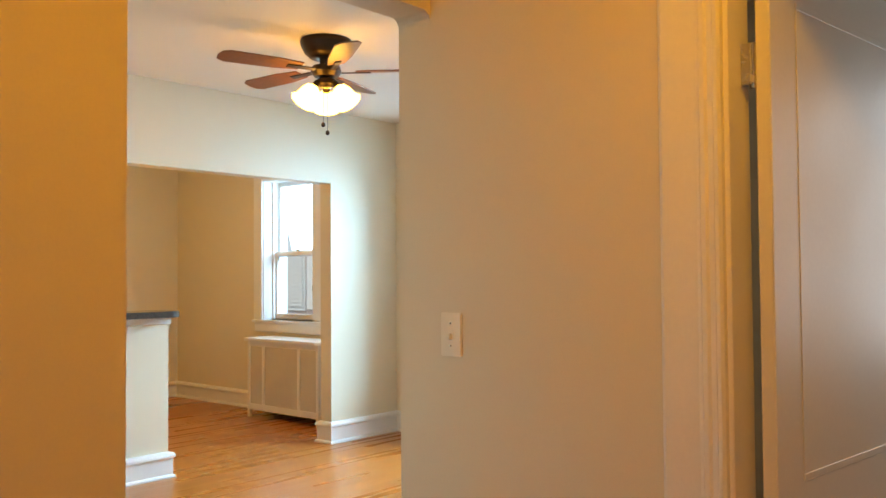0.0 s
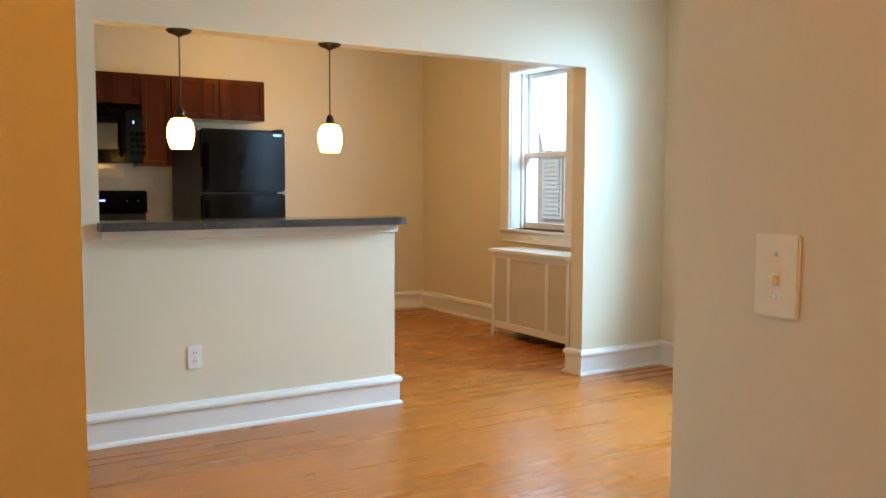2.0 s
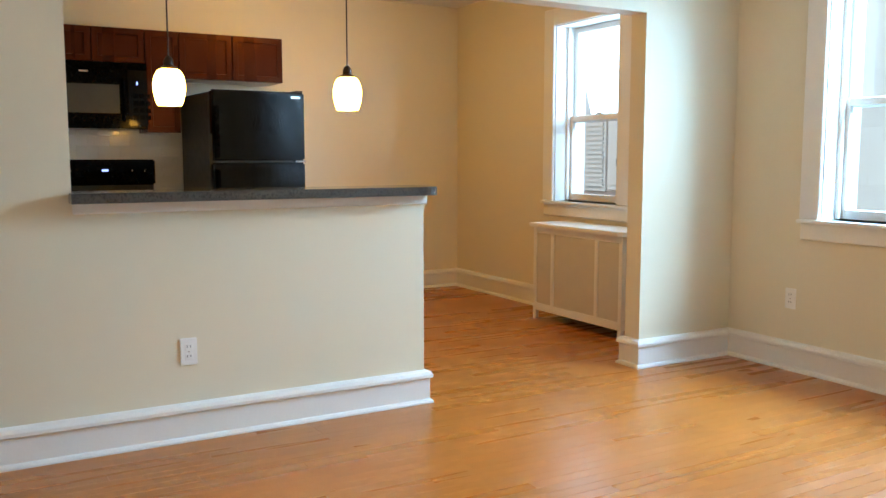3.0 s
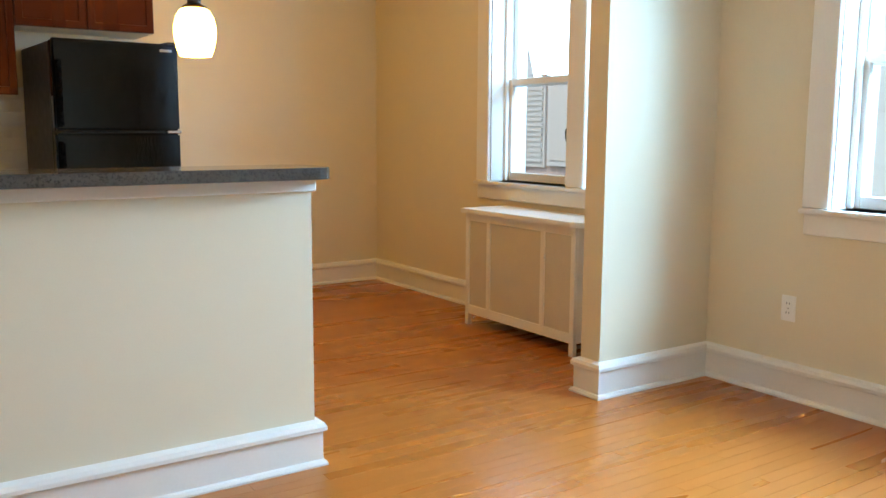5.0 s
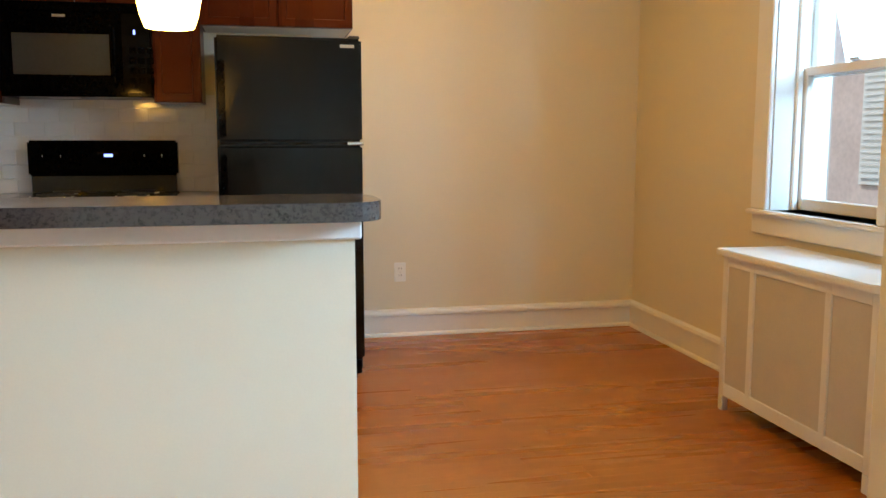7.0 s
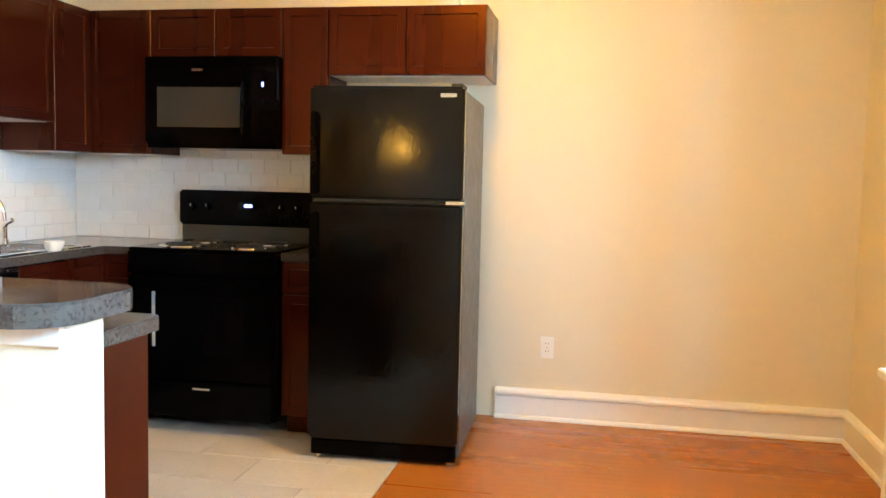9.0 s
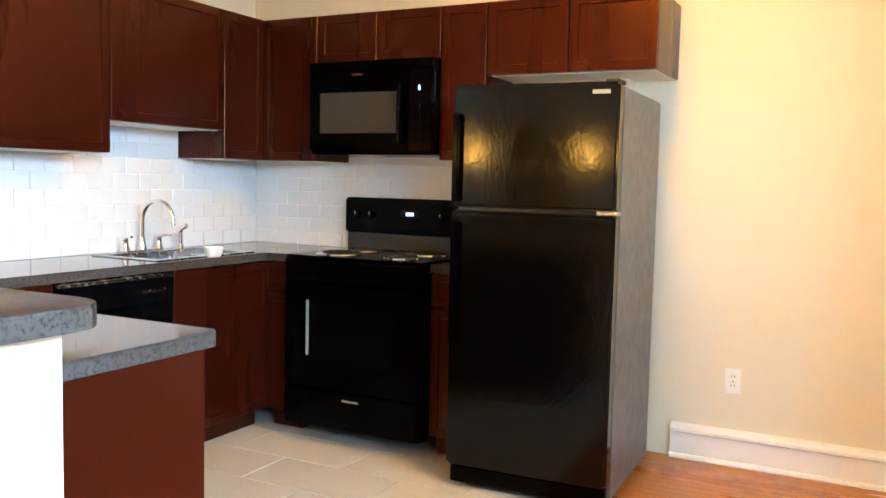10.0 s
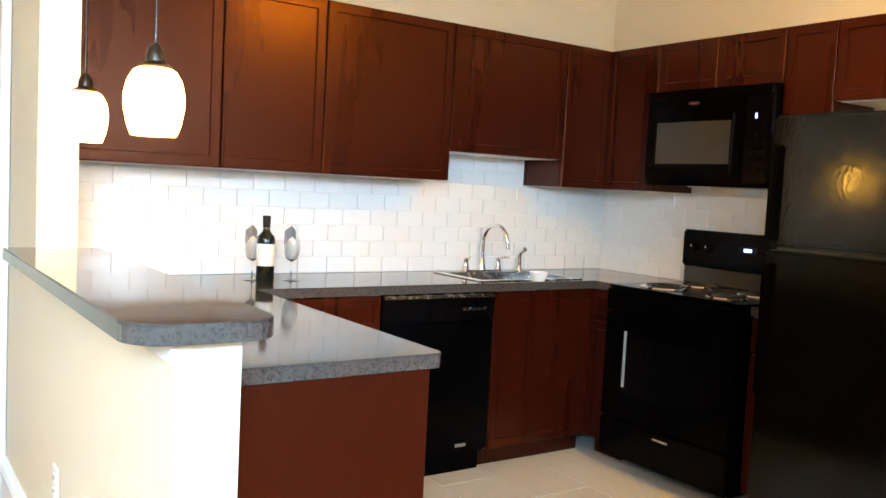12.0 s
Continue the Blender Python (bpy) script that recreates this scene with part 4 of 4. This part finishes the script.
def outlet(m, label, toggle=False):
    """A cover plate in the local xz plane, facing -y."""
    o = thing("light_switch" if toggle else "power_outlet", (0, 0, 0), label, "switch" if toggle else "outlet", "" if toggle else "wall outlets")
    part("cover_plate", box(B(), (-0.036, -0.006, -0.0585), (0.036, 0.001, 0.0585), 0.0028, 2), IVORY if toggle else PLASTIC, o)
    if toggle:
        part("toggle", box(B(), (-0.005, -0.016, -0.013), (0.005, -0.005, 0.003), 0.002), IVORY, o)
        part("bezel", box(B(), (-0.009, -0.0072, -0.014), (0.009, -0.0058, 0.016), 0.0005), IVORY, o)
        for z in (-0.03, 0.03):
            part("screw", lathe(B(), [(0.0032, -0.0058), (0.003, -0.0072), (0.001, -0.0075)], (0, 0, z), 10, "y"), STEEL, o)
    else:
        for z in (-0.021, 0.021):
            r = part("receptacle", box(B(), (-0.016, -0.0078, z - 0.014), (0.016, -0.0058, z + 0.014), 0.001), PLASTIC, o)
            for x in (-0.007, 0.007):
                part("slot", box(B(), (x - 0.0012, -0.0086, z - 0.003), (x + 0.0012, -0.0079, z + 0.007)), RUBBER, r)
        part("screw", lathe(B(), [(0.003, -0.0058), (0.0028, -0.0072), (0.001, -0.0075)], (0, 0, 0), 10, "y"), STEEL, o)
    o.matrix_basis = m
    return o


o = outlet(pose(-1.138, 0, 0.385), "white duplex outlet on the half wall")
copy_thing(o, pose(0.612, YN, 0.393))["label"] = "white duplex outlet on the dining wall"
copy_thing(o, pose(XE, -0.445, 0.408, 0, 0, -90))["label"] = "white duplex outlet under the living room window"
outlet(pose(XH, -3.480, 1.127, 0, 0, -90), "ivory toggle light switch on the hall wall", True)

# ---- hall door ----
dr = thing("hall_door", (XH + 0.12, HD[1], 0), "white panelled door standing open", "door")
dr["kind"] = "structure"
DYF = HD[1] - 0.036
leaf = part("leaf", box(B(), (XH + 0.100, DYF - 0.034, 0.012), (XH + 0.970, DYF, 2.02), 0.003), DOORW, dr)
for z0, z1 in ((0.20, 0.64), (0.82, 1.90)):
    for x0, x1 in ((XH + 0.225, XH + 0.86),):
        bm = B()
        t = 0.018
        for a, b in (((x0, z0), (x1, z0 + t)), ((x0, z1 - t), (x1, z1)), ((x0, z0 + t), (x0 + t, z1 - t)), ((x1 - t, z0 + t), (x1, z1 - t))):
            box(bm, (a[0], DYF - 0.0358, a[1]), (b[0], DYF - 0.0335, b[1]), 0.0015)
        part("panel_moulding", bm, DOORW, leaf)
kn = part("door_knob", lathe(B(), [(0.028, -0.034), (0.026, -0.04), (0.010, -0.045), (0.010, -0.065), (0.026, -0.078), (0.028, -0.09), (0.018, -0.102), (0.006, -0.105)], (XH + 0.905, DYF, 0.78), 24, "y"), BRONZE, leaf, "dark bronze knob", smooth=True)
for z in (0.25, 1.74):
    hg = part("hinge", lathe(B(), [(0.007, -0.05), (0.007, 0.05)], (XH + 0.092, DYF + 0.006, z), 12), STEEL, dr)
    part("hinge_leaf", box(B(), (XH + 0.070, DYF + 0.004, z - 0.045), (XH + 0.092, DYF + 0.0245, z + 0.045)), STEEL, hg)
leaf.rotation_euler = (0, 0, radians(-6.5))
# frame and casing
part("door_jamb", box(B(), (XH + 0.002, HD[1] - 0.011, 0), (XH + 0.118, HD[1] + 0.002, HD[2]), 0.002), WHITE, dr)
part("door_jamb", box(B(), (XH + 0.002, HD[0] - 0.002, 0), (XH + 0.118, HD[0] + 0.02, HD[2]), 0.002), WHITE, dr)
part("door_jamb", box(B(), (XH + 0.002, HD[0] + 0.02, HD[2] - 0.02), (XH + 0.118, HD[1] - 0.02, HD[2] + 0.002), 0.002), WHITE, dr)


def casing(p0, p1, z1):
    """Stepped casing: flat board, inner bead and outer band."""
    bm = B()
    s = 1 if p1 > p0 else -1
    prof = [(0, 0), (0, 0.014), (0.006, 0.02), (0.014, 0.02), (0.018, 0.015), (0.03, 0.013), (0.036, 0.018), (0.046, 0.018), (0.05, 0.014), (0.058, 0.012), (0.136, 0.014), (0.144, 0.010), (0.146, 0.0)]
    rows = [[bm.verts.new((XH - d, p0 + s * u, z)) for u, d in prof] for z in (0, z1)]
    for i in range(len(prof)):
        j = (i + 1) % len(prof)
        bm.faces.new((rows[0][i], rows[0][j], rows[1][j], rows[1][i]))
    bm.faces.new(rows[0][::-1])
    bm.faces.new(rows[1])
    return part("door_casing", bm, WHITE, dr)


casing(HD[1], HD[1] + 1, HD[2])
casing(HD[0], HD[0] - 1, HD[2])
part("door_casing", box(B(), (XH - 0.024, HD[0] - 0.146, HD[2]), (XH, HD[1] + 0.146, HD[2] + 0.12), 0.004), WHITE, dr)
# doorway of the side room
bm = B()
for a, b in (((XL, DW[0] - 0.10, 0), (XL + 0.02, DW[0], DW[2])), ((XL, DW[1], 0), (XL + 0.02, -0.003, DW[2])), ((XL, DW[0] - 0.10, DW[2]), (XL + 0.02, -0.003, DW[2] + 0.10))):
    box(bm, a, b, 0.004)
built("door_trim", bm, WHITE, "white painted doorway trim", "trim")

# ---- outside ----
ground = built("ground", box(B(), (-60, -60, -3.4), (90, 60, -3.2)), mk("asphalt", (0.06, 0.06, 0.06), 0.9, var=0.2, bump=0.3), "grey ground outside", "ground")
BRICK = mk("brick_wall", (0.66, 0.53, 0.48), 0.9, var=0.2, scale=2, fine=18, bump=0.4)
nb = thing("neighbour_house", (6.5, 8.0, -3.2), "neighbouring house of white clapboard and brick", "house")
part("wall", box(B(), (6.0, 6.55, -3.2), (12.0, 20.0, 6.0)), WHITE, nb, "white clapboard wall")
part("wall", box(B(), (5.9, 2.0, -3.2), (12.0, 6.55, 4.2)), BRICK, nb, "weathered brick wall")
# added plain white backing: stands in for the bright view behind window_2
part("wall", box(B(), (6.1, -12.0, -3.2), (12.0, 1.99, 5.2)), WHITE, nb, "white clapboard wall")
part("roof", box(B(), (5.6, 1.8, 6.0), (12.4, 20.4, 6.2), 0.02), mk("roofing", (0.2, 0.2, 0.2), 0.9), nb)
for k in range(52):
    part("clapboard", box(B(), (5.978, 6.56, -1.6 + k * 0.13), (6.0, 20.0, -1.6 + k * 0.13 + 0.112)), WHITE, nb)
for zw in (-1.6, 0.75):
    w = part("window", box(B(), (5.84, 4.55, zw), (5.9, 5.5, zw + 1.5), 0.01), WHITE, nb)
    part("pane", box(B(), (5.825, 4.63, zw + 0.08), (5.839, 5.42, zw + 1.42)), MELA, w, "drawn white blind behind the pane")
    for ys in (4.02, 5.56):
        sh = part("shutter", box(B(), (5.86, ys, zw - 0.02), (5.9, ys + 0.46, zw + 1.5), 0.004), WHITE, nb)
        for k in range(22):
            part("slat", box(B(), (5.835, ys + 0.04, zw + 0.05 + k * 0.064), (5.859, ys + 0.42, zw + 0.088 + k * 0.064)), WHITE, sh)

# ---- tiles, planks ----
kf = built("kitchen_floor", box(B(), (XW, TW, -0.0129), (XK - 0.006, YN, -0.004)), GROUT, "light grey stone-look kitchen floor tiles", "floor")
tm = finish("tile", box(B(), (0, 0, 0), (0.602, 0.302, 0.004), 0.0012), TILE)
tile_half = finish("tile", box(B(), (0, 0, 0), (0.30, 0.302, 0.004), 0.0012), TILE)
for j in range(10):
    yy = TW + 0.02 + j * 0.306
    x = XK - 0.012 - 0.606 - (0.303 if j % 2 else 0)
    if j % 2:
        p = new("tile", tile_half)
        p.location, p.parent = (XK - 0.012 - 0.303, yy, -0.004), kf
    while x > XW - 0.6:
        cut = max(XW + 0.002 - x, 0)
        if cut < 0.58:
            mesh = finish("tile", box(B(), (0, 0, 0), (0.602 - cut, 0.302, 0.004), 0.0012), TILE) if cut else tm
            p = new("tile", mesh)
            p.location, p.parent = (x + cut, yy, -0.004), kf
        x -= 0.606
    # last pieces run under the cabinets
built("threshold_strip", box(B(), (XK - 0.010, TW, -0.0129), (XK + 0.0, YN, 0.001), 0.001), OAK, "oak strip between tiles and planks", "trim")

bs = built("backsplash_west", box(B(), (XW, TW + 0.001, 0.905), (XW + 0.004, YK, 1.515)), SUBGROUT, "white glossy subway tile splashback", "splashback")
bn = built("backsplash_north", box(B(), (XW + 0.012, YK - 0.004, 0.905), (FX0, YK, 1.42)), SUBGROUT, "white glossy subway tile splashback behind the range", "splashback")
TWD, THT, TG = 0.152, 0.0762, 0.0019
tw_mesh = finish("tile", box(B(), (0, 0, 0), (0.007, TWD - TG, THT - TG), 0.0015), SUBWAY)
tn_mesh = finish("tile", box(B(), (0, 0, 0), (TWD - TG, 0.007, THT - TG), 0.0015), SUBWAY)
for r in range(8):
    z = 0.9065 + r * THT
    off = TWD / 2 if r % 2 else 0
    yy = TW + 0.006 - off
    while yy < YK - 0.10:
        if yy > TW - 0.001 and (r < 6 or 1.83 < yy < 2.4):
            p = new("tile", tw_mesh)
            p.location, p.parent = (XW + 0.003, yy, z), bs
        yy += TWD
    if r < 7:
        x = XW + 0.014 - off
        while x < FX0 - 0.1:
            if x > XW:
                p = new("tile", tn_mesh)
                p.location, p.parent = (x, YK - 0.010, z), bn
            x += TWD
bm = B()
for a, yy, ln in far_planks:
    vs = [bm.verts.new(v) for v in ((a, yy, 0), (a + ln - GAP, yy, 0), (a + ln - GAP, yy + PW - GAP, 0), (a, yy + PW - GAP, 0), (a, yy, -0.013), (a + ln - GAP, yy, -0.013), (a + ln - GAP, yy + PW - GAP, -0.013), (a, yy + PW - GAP, -0.013))]
    for f in ((0, 1, 2, 3), (0, 4, 5, 1), (1, 5, 6, 2), (2, 6, 7, 3), (3, 7, 4, 0)):
        bm.faces.new([vs[i] for i in f])
me = finish("far_planks", bm, OAK)
fp = new("far_planks", me)
fp.parent = oak
tagged(fp, "more oak strips of the same floor", kind="stuff")
